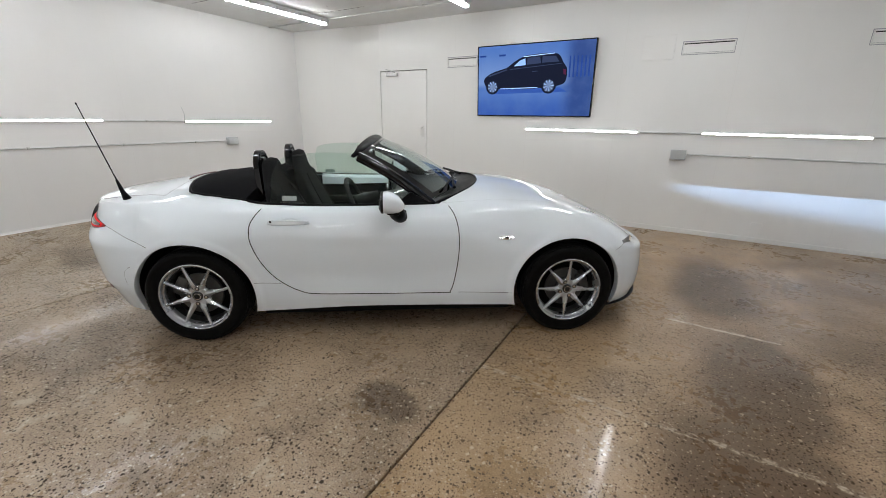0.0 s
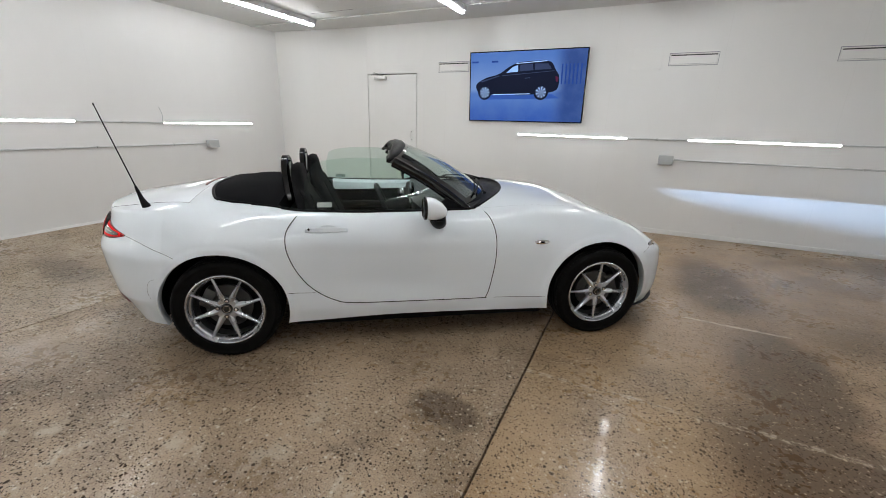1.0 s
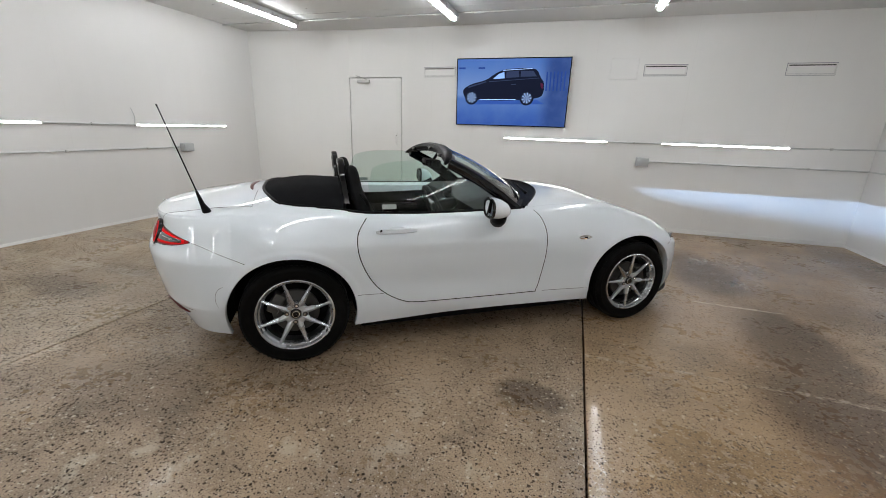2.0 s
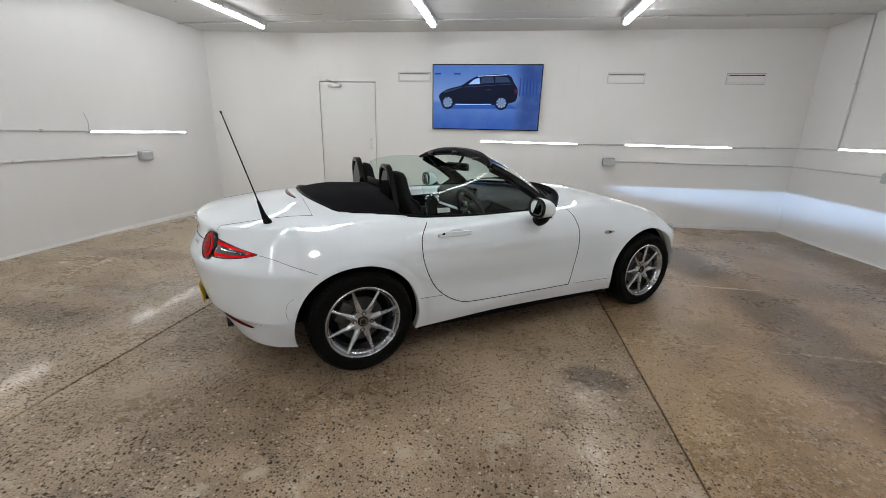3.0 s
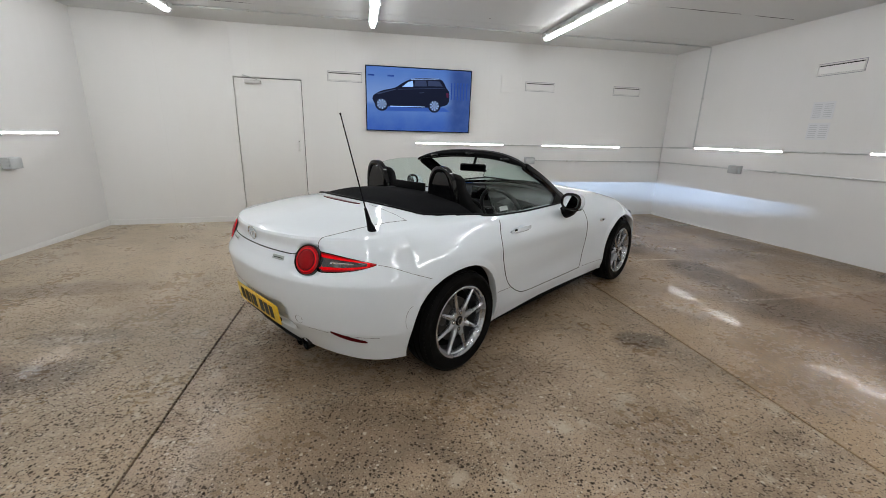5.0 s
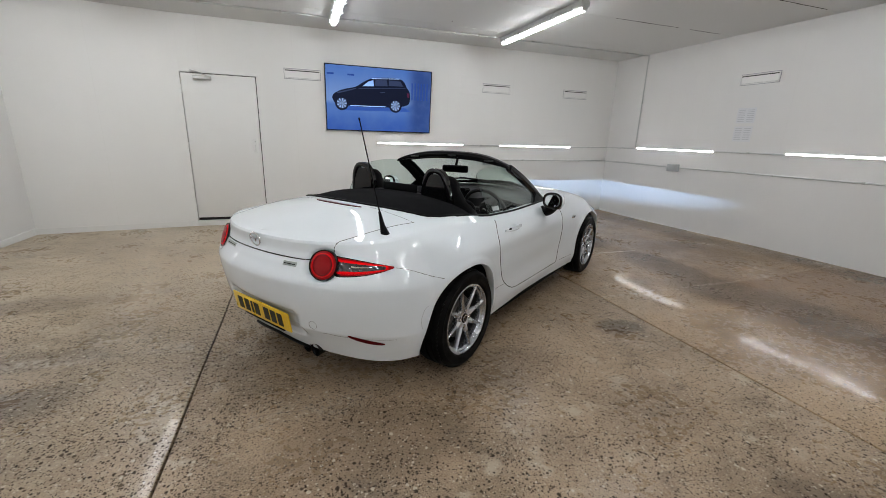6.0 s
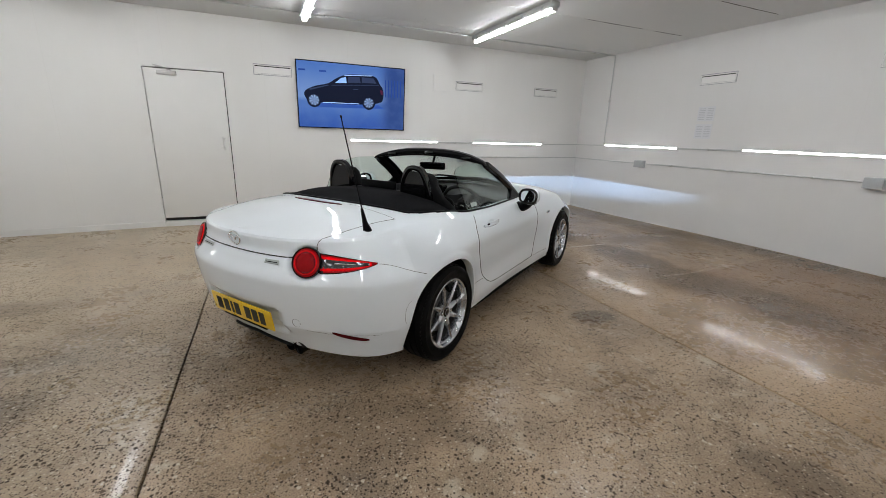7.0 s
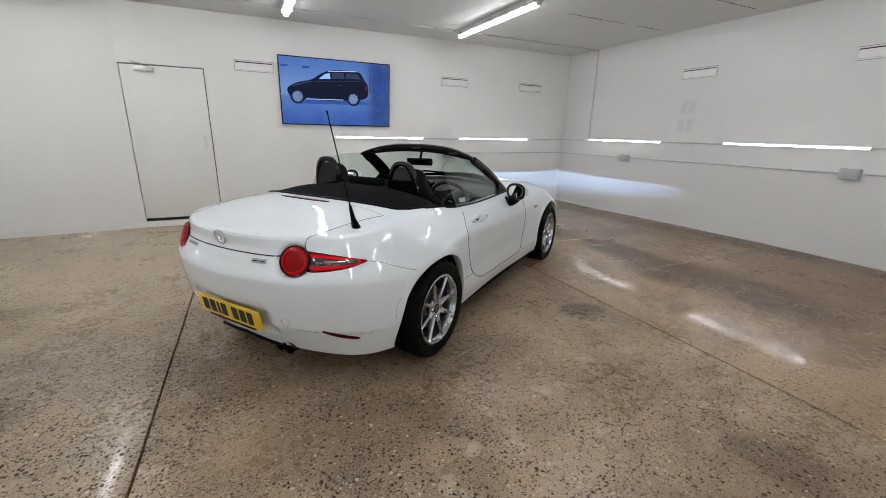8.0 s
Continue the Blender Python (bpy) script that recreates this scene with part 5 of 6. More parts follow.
part("whip_tip", tube([tip, tip + Vector((-0.003, 0, 0.010))], 0.0042, 8), M_BLACK, aerial)


def headlamp(side):
    bm = bmesh.new()
    rows = []
    for k in range(13):
        f = k / 12
        half = 0.007 + 0.034 * math.sin(math.pi * min(1, 0.1 + f * 0.85))
        p, pn = on_side(2.665 + 0.130 * f, 0.597 - 0.014 * f)
        rows.append([p + Vector((0, 0, half)) + pn * 0.0005, p + pn * 0.003, p - Vector((0, 0, half)) + pn * 0.001, p - Vector((0, 0, half)) - pn * 0.012, p + Vector((0, 0, half)) - pn * 0.012])
    add_rings(bm, rows)
    lamp = part("headlamp", flip(bm, side), M_HEADLAMP, car, "narrow clear headlamp")
    p, pn = on_side(2.735, 0.592)
    bm = lathe([(0.0005, 0.0065), (0.013, 0.006), (0.015, 0.001)], (0, 0, 0), "Y", 20)
    bmesh.ops.transform(bm, matrix=local(p, pn), verts=bm.verts[:])
    part("lamp_lens", flip(bm, side), M_GLOSSBLACK, lamp)


headlamp(1)
headlamp(-1)
for side in (1, -1):
    p, pn = on_side(1.893, 0.647)
    bm = bmesh.new()
    add_rings(bm, [[Vector((x, 0.0, 0.0)) + Vector((0, a * 0.006, b_ * h)) for a, b_ in ((0, 1), (1, 0.4), (1, -0.4), (0, -1))] for x, h in ((-0.050, 0.002), (-0.035, 0.010), (0, 0.014), (0.035, 0.011), (0.052, 0.002))])
    bmesh.ops.transform(bm, matrix=local(p, pn), verts=bm.verts[:])
    rep = part("side_repeater", flip(bm, side), M_CHROME, car, "small chrome side repeater lamp")
    bm = box((-0.012, 0.0062, -0.005), (0.012, 0.0082, 0.005), 0.001, 1, local(p, pn))
    part("bulb_lens", flip(bm, side), M_BLACK, rep)

# door handles
for side, ob in zip((1, -1), PANELS["door"]):
    pts = [on_side(0.468 + 0.235 * k / 10, 0.748 - 0.004 * math.sin(math.pi * k / 10)) for k in range(11)]
    bm = bmesh.new()
    rings = []
    for k, (p, pn) in enumerate(pts):
        f = k / 10
        off = 0.012 + 0.028 * math.sin(math.pi * min(1, max(0, (f - 0.02) / 0.96))) ** 0.5
        h = 0.008 + 0.010 * math.sin(math.pi * f) ** 0.45 * (1 - 0.3 * f)
        c = p + pn * off
        rings.append([c + Vector((0, 0, h)) - pn * 0.007, c + Vector((0, 0, h * 0.7)) + pn * 0.002, c + Vector((0, 0, -h * 0.7)) + pn * 0.002, c - Vector((0, 0, h)) - pn * 0.007, c - pn * 0.012])
    add_rings(bm, rings)
    h_ob = part("handle", flip(bm, side), M_PAINT, ob, "white door handle")
    for k in (1, 9):
        p, pn = pts[k]
        part("handle_foot", flip(tube([p - pn * 0.004, p + pn * 0.022], 0.011, 10), side), M_PAINT, h_ob)
    p, pn = on_side(0.491, 0.750)
    part("lock", flip(lathe([(0.0005, 0.0405), (0.006, 0.040), (0.0065, 0.02)], (0, 0, 0), "Y", 14), 1), M_BLACK, h_ob)
    h_ob.children[-1].matrix_basis = local(p if side > 0 else mirrored(p), pn if side > 0 else mirrored(pn))
    bm = bmesh.new()
    rows = []
    for k in range(13):
        f = k / 12
        p, pn = on_side(0.53 + 0.12 * f, 0.752)
        h = 0.026 * math.sin(math.pi * f) ** 0.5 + 0.001
        rows.append([p + Vector((0, 0, h)) + pn * 0.0009, p + pn * 0.0012, p - Vector((0, 0, h)) + pn * 0.0009])
    add_rings(bm, rows, False, False)
    part("handle_recess", flip(bm, side), M_PAINT, ob)

# ---- black trim round the cockpit ----
rim_pts = []
for k in range(60):
    x = 0.0 - 0.05 + 1.50 * k / 59
    p, _ = on_deck(x, -cockpit_side(x))
    rim_pts.append(p + Vector((0, 0, 0.001)))
rear_pts = []
for k in range(25):
    y = -0.535 * k / 24
    p, _ = on_deck(cockpit_rear(y), y)
    rear_pts.append(p + Vector((0, 0, 0.001)))
seal = [mirrored(p) for p in rim_pts[::-1]] + [mirrored(p) for p in rear_pts[:0:-1]] + rear_pts + rim_pts
part("cockpit_seal", tube(seal, 0.0085, 8), M_BLACK, car, "black rubber seal round the cockpit")
cowl_pts = []
for k in range(25):
    y = -0.645 * k / 24
    p, _ = on_deck(cowl_front(y), y)
    cowl_pts.append(p)
part("cowl_seal", tube([mirrored(p) for p in cowl_pts[:0:-1]] + cowl_pts, 0.006, 8), M_BLACK, car)

# folded soft top under its cover
bm = bmesh.new()
rows = []
for k in range(25):
    f = k / 24
    row = []
    for j in range(33):
        q = -1 + 2 * j / 32
        yb = 0.535 + 0.125 * f ** 1.2
        y = q * yb
        x = cockpit_rear(y) * (1 - f) + (0.345 - 0.05 * q * q) * f
        edge = 0.884 - 0.03 * f
        mid_z = smooth_line(((0, 0.924), (0.25, 0.940), (0.6, 0.948), (1, 0.945)), f)
        z = edge + (mid_z - edge) * (1 - abs(q) ** 2.6) + 0.003 * noise.noise((x * 7, y * 5, 0)) + 0.012 * math.sin(math.pi * f) * (1 - q ** 8)
        row.append((x, y, z))
    rows.append(row)
grid_rows = add_rings(bm, rows, False, False)
last = [bm.verts.new(v.co + Vector((0.01, 0, -0.10))) for v in grid_rows[-1]]
for a, b_, c, d in zip(grid_rows[-1], grid_rows[-1][1:], last[1:], last):
    bm.faces.new((a, b_, c, d))
part("folded_soft_top", bm, M_TOP, car, "folded black fabric roof")

# roll hoops and the bridge between them
for side in (1, -1):
    yc = -side * 0.345
    path = spline([(0.335, yc + 0.118, 0.86), (0.325, yc + 0.106, 0.95), (0.315, yc + 0.085, 1.045), (0.312, yc + 0.050, 1.100), (0.311, yc, 1.112), (0.312, yc - 0.050, 1.100), (0.315, yc - 0.085, 1.045), (0.325, yc - 0.106, 0.95), (0.335, yc - 0.118, 0.86)], 6)
    rings = []
    for k, p in enumerate(path):
        d = (path[min(k + 1, len(path) - 1)] - path[max(k - 1, 0)]).normalized()
        side_v = d.cross(Vector((1, 0, 0))).normalized()
        rings.append([p + Vector((1, 0, 0)) * a * 0.021 + side_v * b_ * 0.017 for a, b_ in ((1, 0.5), (0.75, 1), (-0.75, 1), (-1, 0.5), (-1, -0.5), (-0.75, -1), (0.75, -1), (1, -0.5))])
    bm = bmesh.new()
    add_rings(bm, rings)
    hoop = part("roll_hoop", bm, M_GLOSSBLACK, car, "gloss black roll hoop cover", angle=50)
    pts = [(0.318, yc + dy, z) for dy, z in ((0.100, 0.87), (0.088, 0.98), (0.066, 1.06), (0.032, 1.088), (-0.032, 1.088), (-0.066, 1.06), (-0.088, 0.98), (-0.100, 0.87))]
    part("hoop_infill", prism(pts, (-0.016, 0, 0), (0.014, 0, 0)), M_GLOSSBLACK, hoop)
part("bridge", box((0.29, -0.23, 0.86), (0.37, 0.23, 0.945), 0.012), M_BLACK, car)
part("wind_deflector", box((0.335, -0.16, 0.94), (0.347, 0.16, 1.0), 0.004), M_BLACK, car)

# ---- inside ----
bm = bmesh.new()
rows = []
for k in range(28):
    x = 0.28 + 1.32 * k / 27
    yb = cockpit_side(min(x, 1.48)) - 0.012
    zb = on_deck(min(x, 1.45), -cockpit_side(min(x, 1.45)) - 0.004)[0].z - 0.012
    half = [(yb, zb), (yb - 0.035, zb - 0.03), (yb - 0.05, zb - 0.20), (yb - 0.06, 0.32), (yb - 0.12, 0.235), (0.2, 0.23), (0.13, 0.42), (0.0, 0.44)]
    rows.append([Vector((x, -y, z)) for y, z in half] + [Vector((x, y, z)) for y, z in half[-2::-1]])
g = add_rings(bm, rows, False, False)
bm.faces.new(g[0])
bm.faces.new(g[-1][::-1])
part("cabin_lining", bm, M_BLACK, car, "black cabin lining")
for side, ob in zip((1, -1), PANELS["door"]):
    bm = bmesh.new()
    rows = []
    for k in range(16):
        x = 0.50 + 0.85 * k / 15
        yb = cockpit_side(x) - 0.010
        zb = on_deck(x, -yb - 0.012)[0].z
        rows.append([Vector((x, -side * yb, zb + 0.003)), Vector((x, -side * (yb - 0.03), zb + 0.001)), Vector((x, -side * (yb - 0.050), zb - 0.02)), Vector((x, -side * (yb - 0.056), zb - 0.085 + 0.03 * k / 15)), Vector((x, -side * (yb - 0.02), zb - 0.085 + 0.03 * k / 15))])
    add_rings(bm, rows)
    part("inner_cap", bm, M_PAINT, ob, "white upper door lining")
    part("armrest", box((0.55, -side * 0.60 - 0.03, 0.60), (1.05, -side * 0.60 + 0.035, 0.655), 0.015), M_LEATHER, ob)
    part("inner_handle", box((1.08, -side * 0.625 - 0.008, 0.70), (1.17, -side * 0.625 + 0.008, 0.725), 0.005), M_CHROME, ob)


def seat(yc):
    thing = empty("seat", Matrix.Translation((0, yc, 0)))
    thing.parent = car
    levels = ((0.64, 0.42, 0.24, 0.055), (0.57, 0.52, 0.255, 0.065), (0.51, 0.64, 0.262, 0.066), (0.46, 0.76, 0.255, 0.060), (0.425, 0.86, 0.225, 0.050), (0.400, 0.93, 0.165, 0.042), (0.388, 0.99, 0.130, 0.040), (0.382, 1.045, 0.118, 0.036), (0.380, 1.072, 0.085, 0.028), (0.380, 1.082, 0.030, 0.010))
    rings = []
    for x, z, w, dd in levels:
        ring = []
        for k in range(28):
            a = 2 * math.pi * k / 28
            c, s = math.cos(a), math.sin(a)
            ex, ey = math.copysign(abs(c) ** 0.6, c), math.copysign(abs(s) ** 0.5, s)
            bolster = 0.030 * max(0, abs(ey) - 0.55) if z < 0.9 else 0
            ring.append((x + dd * ex + (bolster if c > 0 else 0), w * ey, z))
        rings.append(ring)
    bm = bmesh.new()
    add_rings(bm, rings)
    back = part("backrest", bm, M_CLOTH, thing, "black cloth backrest with fixed head restraint", angle=70)
    for s in (-1, 1):
        part("seam", tube(spline([(0.64, s * 0.14, 0.52), (0.578, s * 0.15, 0.66), (0.512, s * 0.14, 0.80), (0.462, s * 0.10, 0.90)], 5), 0.004, 6), M_LEATHER, back)
    part("cushion", box((0.60, -0.245, 0.33), (1.10, 0.245, 0.46), 0.045, 4), M_CLOTH, thing)
    part("seat_base", box((0.62, -0.21, 0.24), (1.02, 0.21, 0.34), 0.01), M_BLACK, thing)
    part("belt_guide", tube(spline([(0.40, -0.13 if yc < 0 else 0.13, 0.93), (0.44, -0.20 if yc < 0 else 0.20, 0.90), (0.46, -0.21 if yc < 0 else 0.21, 0.84)], 5), 0.012, 8), M_BLACK, thing)


seat(-0.355)
seat(0.355)

bm = bmesh.new()
rows = []
for k in range(33):
    y = -0.66 + 1.32 * k / 32
    hood = 0.035 * math.exp(-((y + 0.36) / 0.17) ** 4)
    curve = 0.10 * (abs(y) / 0.66) ** 2.5
    rows.append([(1.30 - curve * 0.4, y, 0.50), (1.19 - curve * 0.3 - hood, y, 0.62), (1.16 - curve * 0.3 - hood, y, 0.74), (1.19 - curve * 0.4 - hood * 2, y, 0.815 + hood), (1.26 - curve * 0.5, y, 0.842 + hood * 0.8),
                 (1.42 - curve, y, 0.862 - 0.02 * (abs(y) / 0.66) ** 2), (1.66 - curve * 2.2, y, 0.875 - 0.035 * (abs(y) / 0.66) ** 2), (1.62 - curve * 2, y, 0.80), (1.5, y, 0.55)])
add_rings(bm, rows)
dash = part("dashboard", bm, M_LEATHER, car, "black dashboard")
part("display", box((1.135, -0.095, 0.80), (1.155, 0.085, 0.905), 0.006), M_GLOSSBLACK, dash, "black upright display")
for y in (-0.56, 0.10, 0.56):
    part("air_vent", lathe([(0.022, -0.012), (0.038, -0.014), (0.042, -0.006), (0.042, 0.02)], (1.145 if abs(y) < 0.3 else 1.10, y, 0.735), "X", 28), M_CHROME, dash)
part("trim_strip", box((1.118, 0.15, 0.690), (1.150, 0.52, 0.705), 0.004), M_PAINT, dash)
part("centre_console", box((0.45, -0.09, 0.40), (1.25, 0.09, 0.545), 0.03, 3), M_LEATHER, car)
lever = part("gear_lever", tube([(0.98, 0, 0.54), (0.96, 0, 0.62)], [0.03, 0.012], 14), M_LEATHER, car)
part("knob", lathe([(0.0005, 0.665), (0.018, 0.66), (0.025, 0.64), (0.018, 0.615), (0.010, 0.605)], (0.958, 0, 0), "Z", 20), M_LEATHER, lever)

steer = empty("steering_wheel", Matrix.Translation((0.945, -0.375, 0.775)) @ pose(0, 0, 0, 0, -24, 0))
steer.parent = car
part("wheel_rim", tube([(0, 0.180 * math.cos(a), 0.180 * math.sin(a)) for a in (2 * math.pi * k / 48 for k in range(49))], 0.0155, 12, False), M_LEATHER, steer)
part("wheel_boss", lathe([(0.0005, -0.018), (0.045, -0.014), (0.062, 0.004), (0.060, 0.05), (0.03, 0.16)], (0, 0, 0), "X", 28), M_LEATHER, steer)
part("boss_badge", lathe([(0.0005, -0.021), (0.020, -0.020), (0.023, -0.016)], (0, 0, 0), "X", 24), M_CHROME, steer)
for a in (0, 180, 270):
    c, s = math.cos(radians(a)), math.sin(radians(a))
    part("spoke", tube([(0.012, 0.05 * c, 0.05 * s), (0.004, 0.172 * c, 0.172 * s)], [0.022, 0.014], 8, True, 0.5), M_LEATHER, steer)
    part("spoke_trim", tube([(-0.008, 0.07 * c + 0.012 * s, 0.07 * s), (-0.010, 0.14 * c + 0.012 * s, 0.14 * s)], 0.004, 6), M_CHROME, steer)

# ---- windscreen and its frame ----


def screen_base(q):
    return Vector((1.655 - 0.235 * abs(q) ** 2.2, -0.635 * q, 0.900 - 0.045 * q * q))


def screen_top(q):
    return Vector((1.060 - 0.085 * abs(q) ** 2.4, -0.545 * q, 1.205 - 0.072 * abs(q) ** 2.6))


def screen_at(q, f):
    p = screen_base(q).lerp(screen_top(q), f)
    bow = 0.030 * math.sin(math.pi * f) * (1 - 0.4 * q * q)
    return p + Vector((0.5, 0, 0.86)) * bow


bm = bmesh.new()
front = [[screen_at(-1 + 2 * i / 30, j / 16) for i in range(31)] for j in range(17)]
back = [[p - Vector((0.0025, 0, 0.0043)) for p in row] for row in front]
fr = add_rings(bm, front, False, False)
bk = add_rings(bm, back, False, False)
for a, b_ in ((fr[0], bk[0]), (fr[-1], bk[-1]), ([r_[0] for r_ in fr], [r_[0] for r_ in bk]), ([r_[-1] for r_ in fr], [r_[-1] for r_ in bk])):
    for i in range(len(a) - 1):
        bm.faces.new((a[i], a[i + 1], b_[i + 1], b_[i]))
windscreen = part("windscreen", bm, M_SCREENGLASS, car, "clear raked windscreen")
windscreen.visible_shadow = False
for side in (1, -1):
    bm = bmesh.new()
    add_rings(bm, [[screen_at(side * (1.0 - 0.10 * i / 3), j / 16) + Vector((0.001, 0, 0.002)) for i in range(4)] for j in range(17)], False, False)
    part("black_border", bm, M_GLOSSBLACK, windscreen)
for f0, f1 in ((0.0, 0.06), (0.93, 1.0)):
    bm = bmesh.new()
    add_rings(bm, [[screen_at(-0.92 + 1.84 * i / 24, f0 + (f1 - f0) * j / 3) + Vector((0.001, 0, 0.002)) for i in range(25)] for j in range(4)], False, False)
    part("black_border", bm, M_GLOSSBLACK, windscreen)

for side in (1, -1):
    rings = []
    for k in range(19):
        f = -0.06 + 1.04 * k / 18
        p = screen_at(side, f)
        along = (screen_at(side, f + 0.01) - screen_at(side, f - 0.01)).normalized()
        out = Vector((0, -side, 0))
        out = (out - along * out.dot(along)).normalized()
        up = along.cross(out) * -side
        if up.z < 0:
            up = -up
        w = 0.026 - 0.006 * f
        rings.append([p + out * a * w + up * b_ * 0.024 for a, b_ in ((1.0, -0.2), (0.75, 0.42), (0.2, 0.55), (-1.6, 0.34), (-2.0, 0.0), (-1.2, -1.5), (0.1, -2.1), (0.9, -1.3))])
    bm = bmesh.new()
    add_rings(bm, rings)
    part("windscreen_pillar", bm, M_GLOSSBLACK, car, "gloss black windscreen pillar", angle=50)
rings = []
for k in range(41):
    q = -1.03 + 2.06 * k / 40
    p = screen_top(max(-1, min(1, q))) + (Vector((-0.02, -0.525 * (q - math.copysign(1, q)), -0.012)) if abs(q) > 1 else Vector((0, 0, 0)))
    taper = 1 - 0.58 * abs(q) ** 5
    rings.append([p + Vector((a * taper, 0, b_ * taper)) for a, b_ in ((0.030, -0.010), (0.012, 0.007), (-0.022, 0.014), (-0.052, 0.006), (-0.066, -0.014), (-0.062, -0.036), (-0.040, -0.038), (-0.034, -0.050), (-0.004, -0.046))])
bm = bmesh.new()
add_rings(bm, rings)
header = part("windscreen_header", bm, M_BLACK, car, "black windscreen header rail", angle=40)
for y in (-0.36, 0, 0.36):
    q = -y / 0.525
    p = screen_top(q)
    part("latch_plate", box(p + Vector((-0.070, -0.045, -0.034)), p + Vector((-0.045, 0.045, -0.010)), 0.005), M_GLOSSBLACK, header)
rear_mirror = part("rear_view_mirror", box((-0.016, -0.112, -0.030), (0.016, 0.112, 0.030), 0.013, 3), M_BLACK, car, "black rear-view mirror")
rear_mirror.matrix_basis = pose(1.005, -0.03, 1.075, 0, -3.5, 18)
part("mirror_glass", box((-0.0185, -0.102, -0.022), (-0.0165, 0.102, 0.022), 0.0005, 1), M_MIRROR, rear_mirror)
part("stem", tube([(0.012, 0, 0.01), (0.055, 0, 0.06), (0.075, 0, 0.085)], 0.011, 10), M_BLACK, rear_mirror)

# cowl with wipers in front of the windscreen
bm = bmesh.new()
rows = []
for k in range(33):
    q = -1 + 2 * k / 32
    a = screen_base(q) + Vector((-0.03, 0, -0.012))
    y = -0.645 * q
    b_ = on_deck(cowl_front(y) - 0.004, -abs(y))[0]
    b_ = Vector((b_.x + 0.004, y, b_.z - 0.006))
    rows.append([a, a.lerp(b_, 0.35) + Vector((0, 0, -0.012)), a.lerp(b_, 0.75) + Vector((0, 0, -0.014)), b_])
add_rings(bm, rows, False, False)
part("cowl", bm, M_BLACK, car, "black cowl panel under the windscreen")
for y0, y1 in ((-0.50, 0.02), (0.05, 0.56)):
    pts = [screen_at(-(y0 + (y1 - y0) * k / 10) / 0.635, 0.035 + 0.045 * math.sin(math.pi * k / 10)) + Vector((0.014, 0, 0.016)) for k in range(11)]
    w_ob = part("wiper", tube(pts, 0.0065, 8), M_BLACK, car)
    part("wiper_arm", tube([pts[5] + Vector((0.002, 0, 0.008)), pts[1] + Vector((0.06, 0, -0.01))], [0.006, 0.011], 8), M_BLACK, w_ob)

# side windows
for side, ob in zip((1, -1), PANELS["door"]):
    bm = bmesh.new()
    rows = []
    for k in range(29):
        f = k / 28
        x0 = 0.455 + 0.93 * f
        top = smooth_line(((0.452, 0.98), (0.465, 1.055), (0.50, 1.092), (0.58, 1.116), (0.75, 1.130), (0.93, 1.128), (1.0, 1.085), (1.15, 0.985), (1.30, 0.89), (1.39, 0.845)), x0)
        yb = cockpit_side(x0) + 0.002
        zb = on_deck(x0, -yb - 0.006)[0].z - 0.02
        row = []
        for j in range(9):
            z = zb + (top - zb) * j / 8
            y = yb - 0.012 - (z - zb) * 0.38 - 0.50 * (z - zb) ** 2
            row.append(Vector((x0, -side * y, z)))
        rows.append(row)
    a = add_rings(bm, rows, False, False)
    b2 = add_rings(bm, [[p + Vector((0, side * 0.004, 0)) for p in row] for row in rows], False, False)
    for s1, s2 in (([r_[-1] for r_ in a], [r_[-1] for r_ in b2]), (a[0], b2[0]), (a[-1], b2[-1]), ([r_[0] for r_ in a], [r_[0] for r_ in b2])):
        for i in range(len(s1) - 1):
            bm.faces.new((s1[i], s1[i + 1], s2[i + 1], s2[i]))
    win = part("side_window", bm, M_GLASS, ob, "raised green-tinted door window")
    win.visible_shadow = False
    st = bmesh.new()
    add_box(st, (0.525, -0.0015, 0.858), (0.61, 0.0015, 0.884))
    for v in st.verts:
        zb = 0.82
        v.co.y += -side * (cockpit_side(v.co.x) - 0.012 - (v.co.z - zb) * 0.38 - 0.50 * (v.co.z - zb) ** 2 + 0.004)
    s_ob = part("window_sticker", st, M_STICKER, win, "pale sticker on the glass")

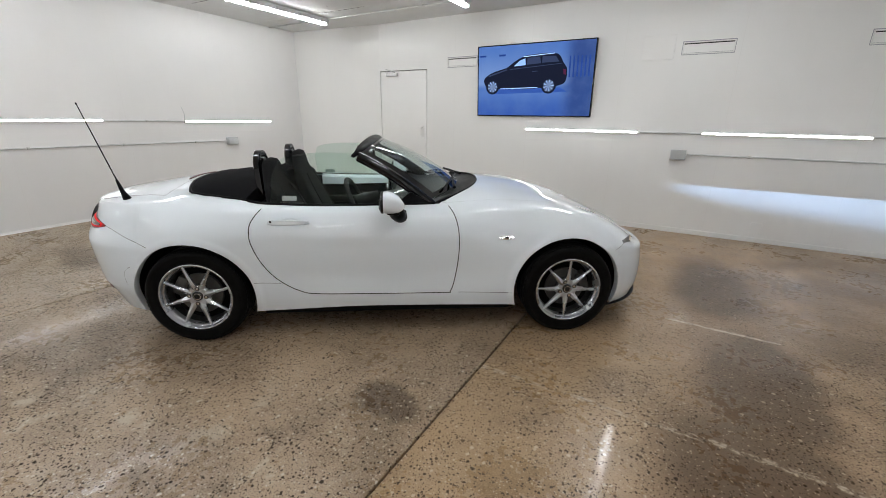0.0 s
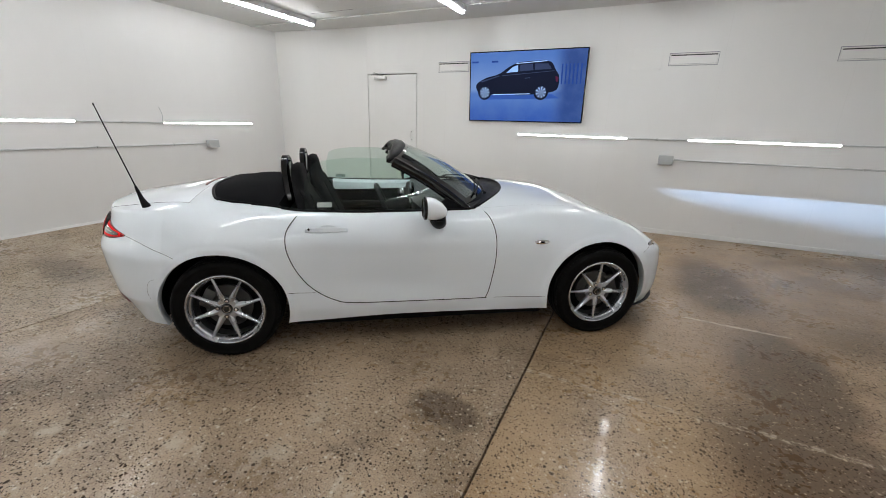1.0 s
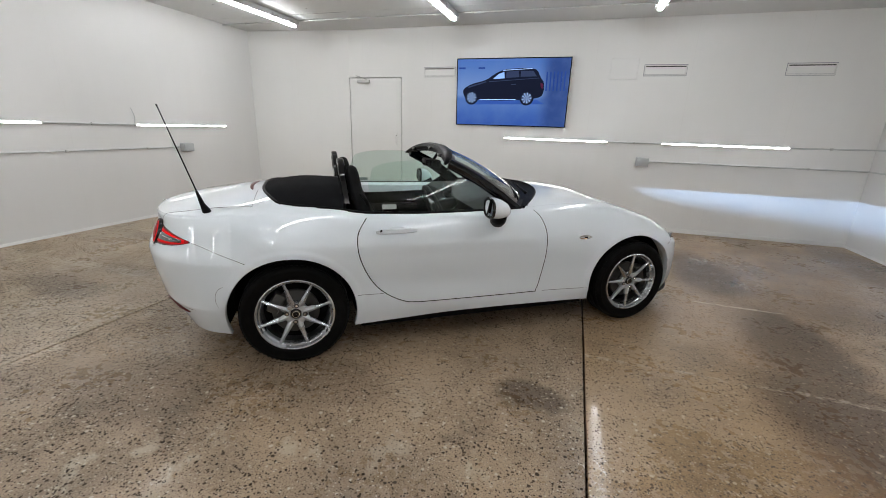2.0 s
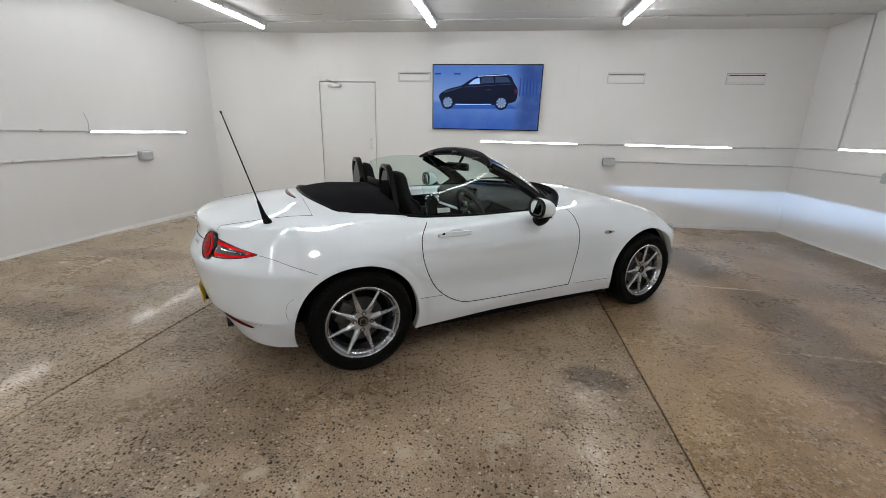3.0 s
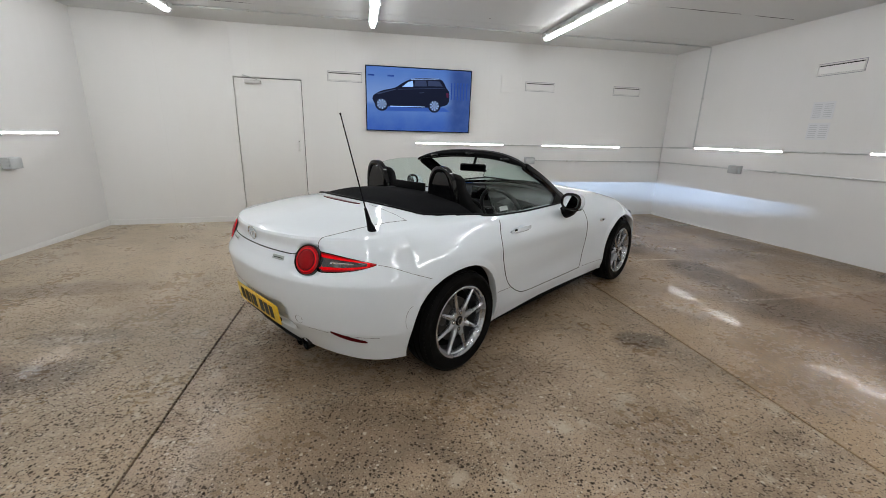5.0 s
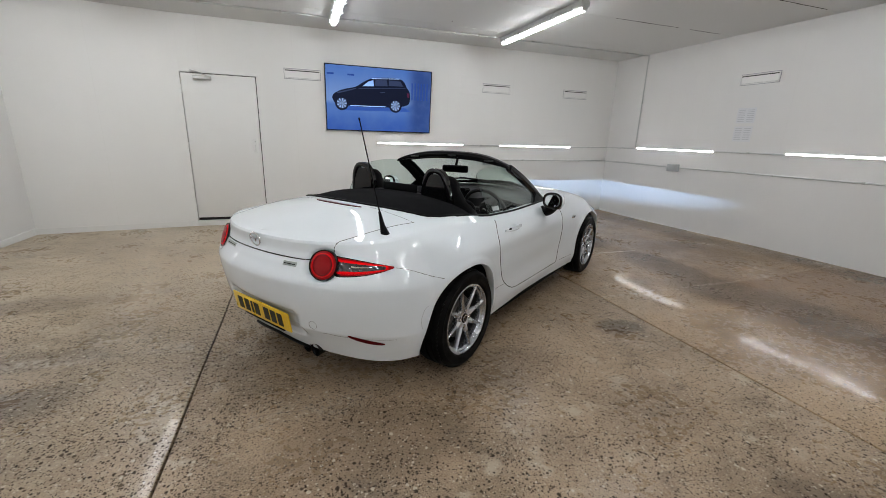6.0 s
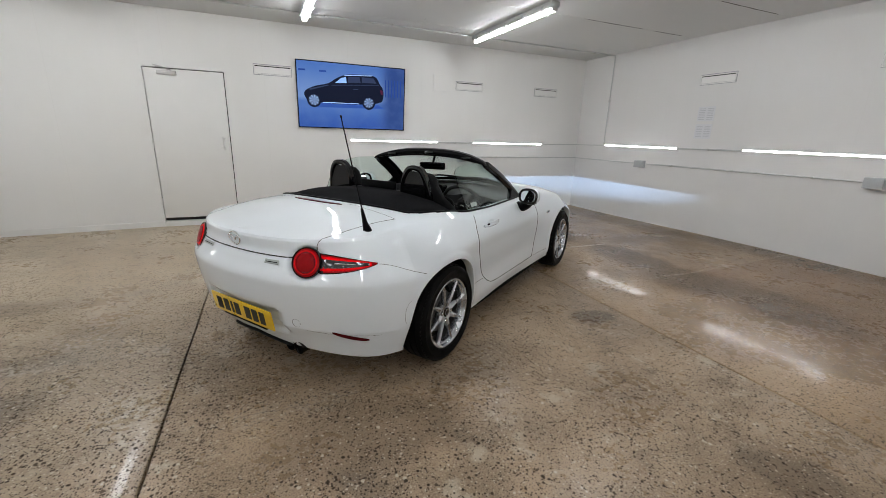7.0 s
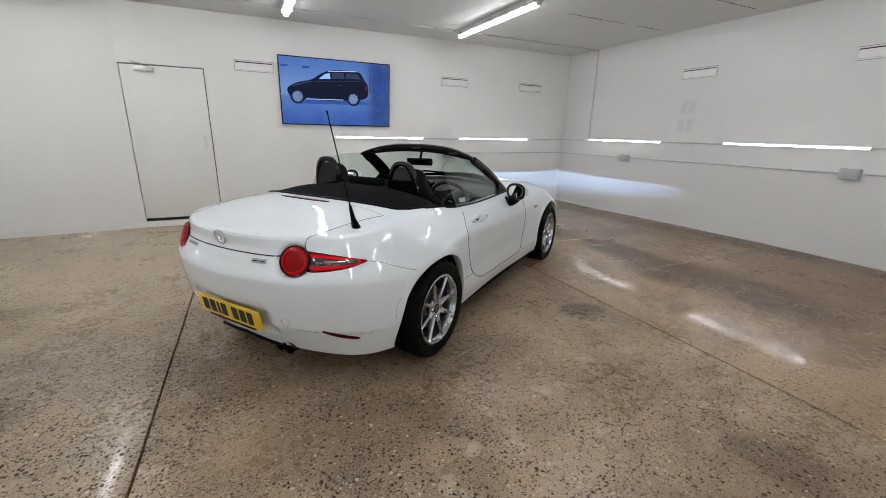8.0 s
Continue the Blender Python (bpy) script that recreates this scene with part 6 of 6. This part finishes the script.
# door mirrors
for side, ob in zip((1, -1), PANELS["door"]):
    yc = 0.853
    bm = bmesh.new()
    rings = []
    for x, w, h, dz in ((1.108, 0.062, 0.048, 0.0), (1.113, 0.072, 0.058, 0.0), (1.15, 0.078, 0.062, 0.0), (1.195, 0.074, 0.058, -0.004), (1.240, 0.060, 0.046, -0.010), (1.268, 0.038, 0.028, -0.016), (1.277, 0.013, 0.010, -0.018)):
        x = 1.138 + (x - 1.108) * 0.70
        ring = []
        for k in range(32):
            a_ = 2 * math.pi * k / 32
            c, s = math.cos(a_), math.sin(a_)
            ring.append((x + 0.012 * c * (x - 1.1) / 0.18, -side * (yc + w * math.copysign(abs(c) ** 0.75, c)), 0.882 + dz + h * math.copysign(abs(s) ** 0.75, s)))
        rings.append(ring)
    add_rings(bm, rings)
    shell = part("mirror_shell", bm, M_PAINT, ob, "white door mirror shell", angle=50)
    ring = [(1.137, -side * (yc + 0.068 * math.copysign(abs(math.cos(a_)) ** 0.75, math.cos(a_))), 0.882 + 0.054 * math.copysign(abs(math.sin(a_)) ** 0.75, math.sin(a_))) for a_ in (2 * math.pi * k / 40 for k in range(41))]
    part("mirror_surround", tube(ring, 0.010, 8, False), M_GLOSSBLACK, shell)
    gn = Vector((-0.93, side * 0.20, 0.10))
    disc = [(p[1] + side * yc, p[2] - 0.882) for p in ring[:-1]]
    part("mirror_glass", prism([(1.133 + (dy * 0.82 * gn.y + dz * 0.82 * gn.z) / 0.93, -side * yc + dy * 0.82, 0.882 + dz * 0.82) for dy, dz in disc], (0, 0, 0), (0.004, 0, 0)), M_MIRROR, shell, angle=20)
    part("mirror_foot", tube(spline([(1.21, -side * 0.835, 0.835), (1.225, -side * 0.80, 0.795), (1.235, -side * 0.76, 0.778), (1.24, -side * 0.725, 0.79)], 5), [0.050] * 5 + [0.047] * 5 + [0.040] * 6, 14, True, 0.85), M_BLACK, shell)
    part("mirror_base", box((1.165, -side * 0.853 - 0.045, 0.816), (1.235, -side * 0.853 + 0.045, 0.828), 0.005), M_BLACK, shell)
    # small black corner between pillar and door
    part("corner_piece", prism([(1.20, -side * 0.672, 0.832), (1.43, -side * 0.662, 0.835), (1.30, -side * 0.640, 0.905)], (0, -0.006, 0), (0, 0.006, 0)), M_BLACK, ob)

# the low beams: a spot just ahead of each headlamp, an added plate cutting off its light above
for side in (1, -1):
    y = -side * 0.50
    data = bpy.data.lights.new("headlamp_beam", "SPOT")
    data.energy, data.color, data.spot_size, data.spot_blend, data.shadow_soft_size = BEAM, (0.40, 0.63, 1.0), radians(13), 1.0, 0.0
    lamp = new("headlamp_beam", data)
    lamp.matrix_world = look(CAR_AT @ Vector((2.885, y, 0.588)), CAR_AT @ Vector((6.0, y * 1.05, 0.56))) @ Matrix.Diagonal((7.0, 1, 1, 1))
    part("beam_shield", box((2.8885, y - 0.0042, 0.588), (2.8886, y + 0.0042, 0.5912)), M_MATTBLACK, car, smooth=False)
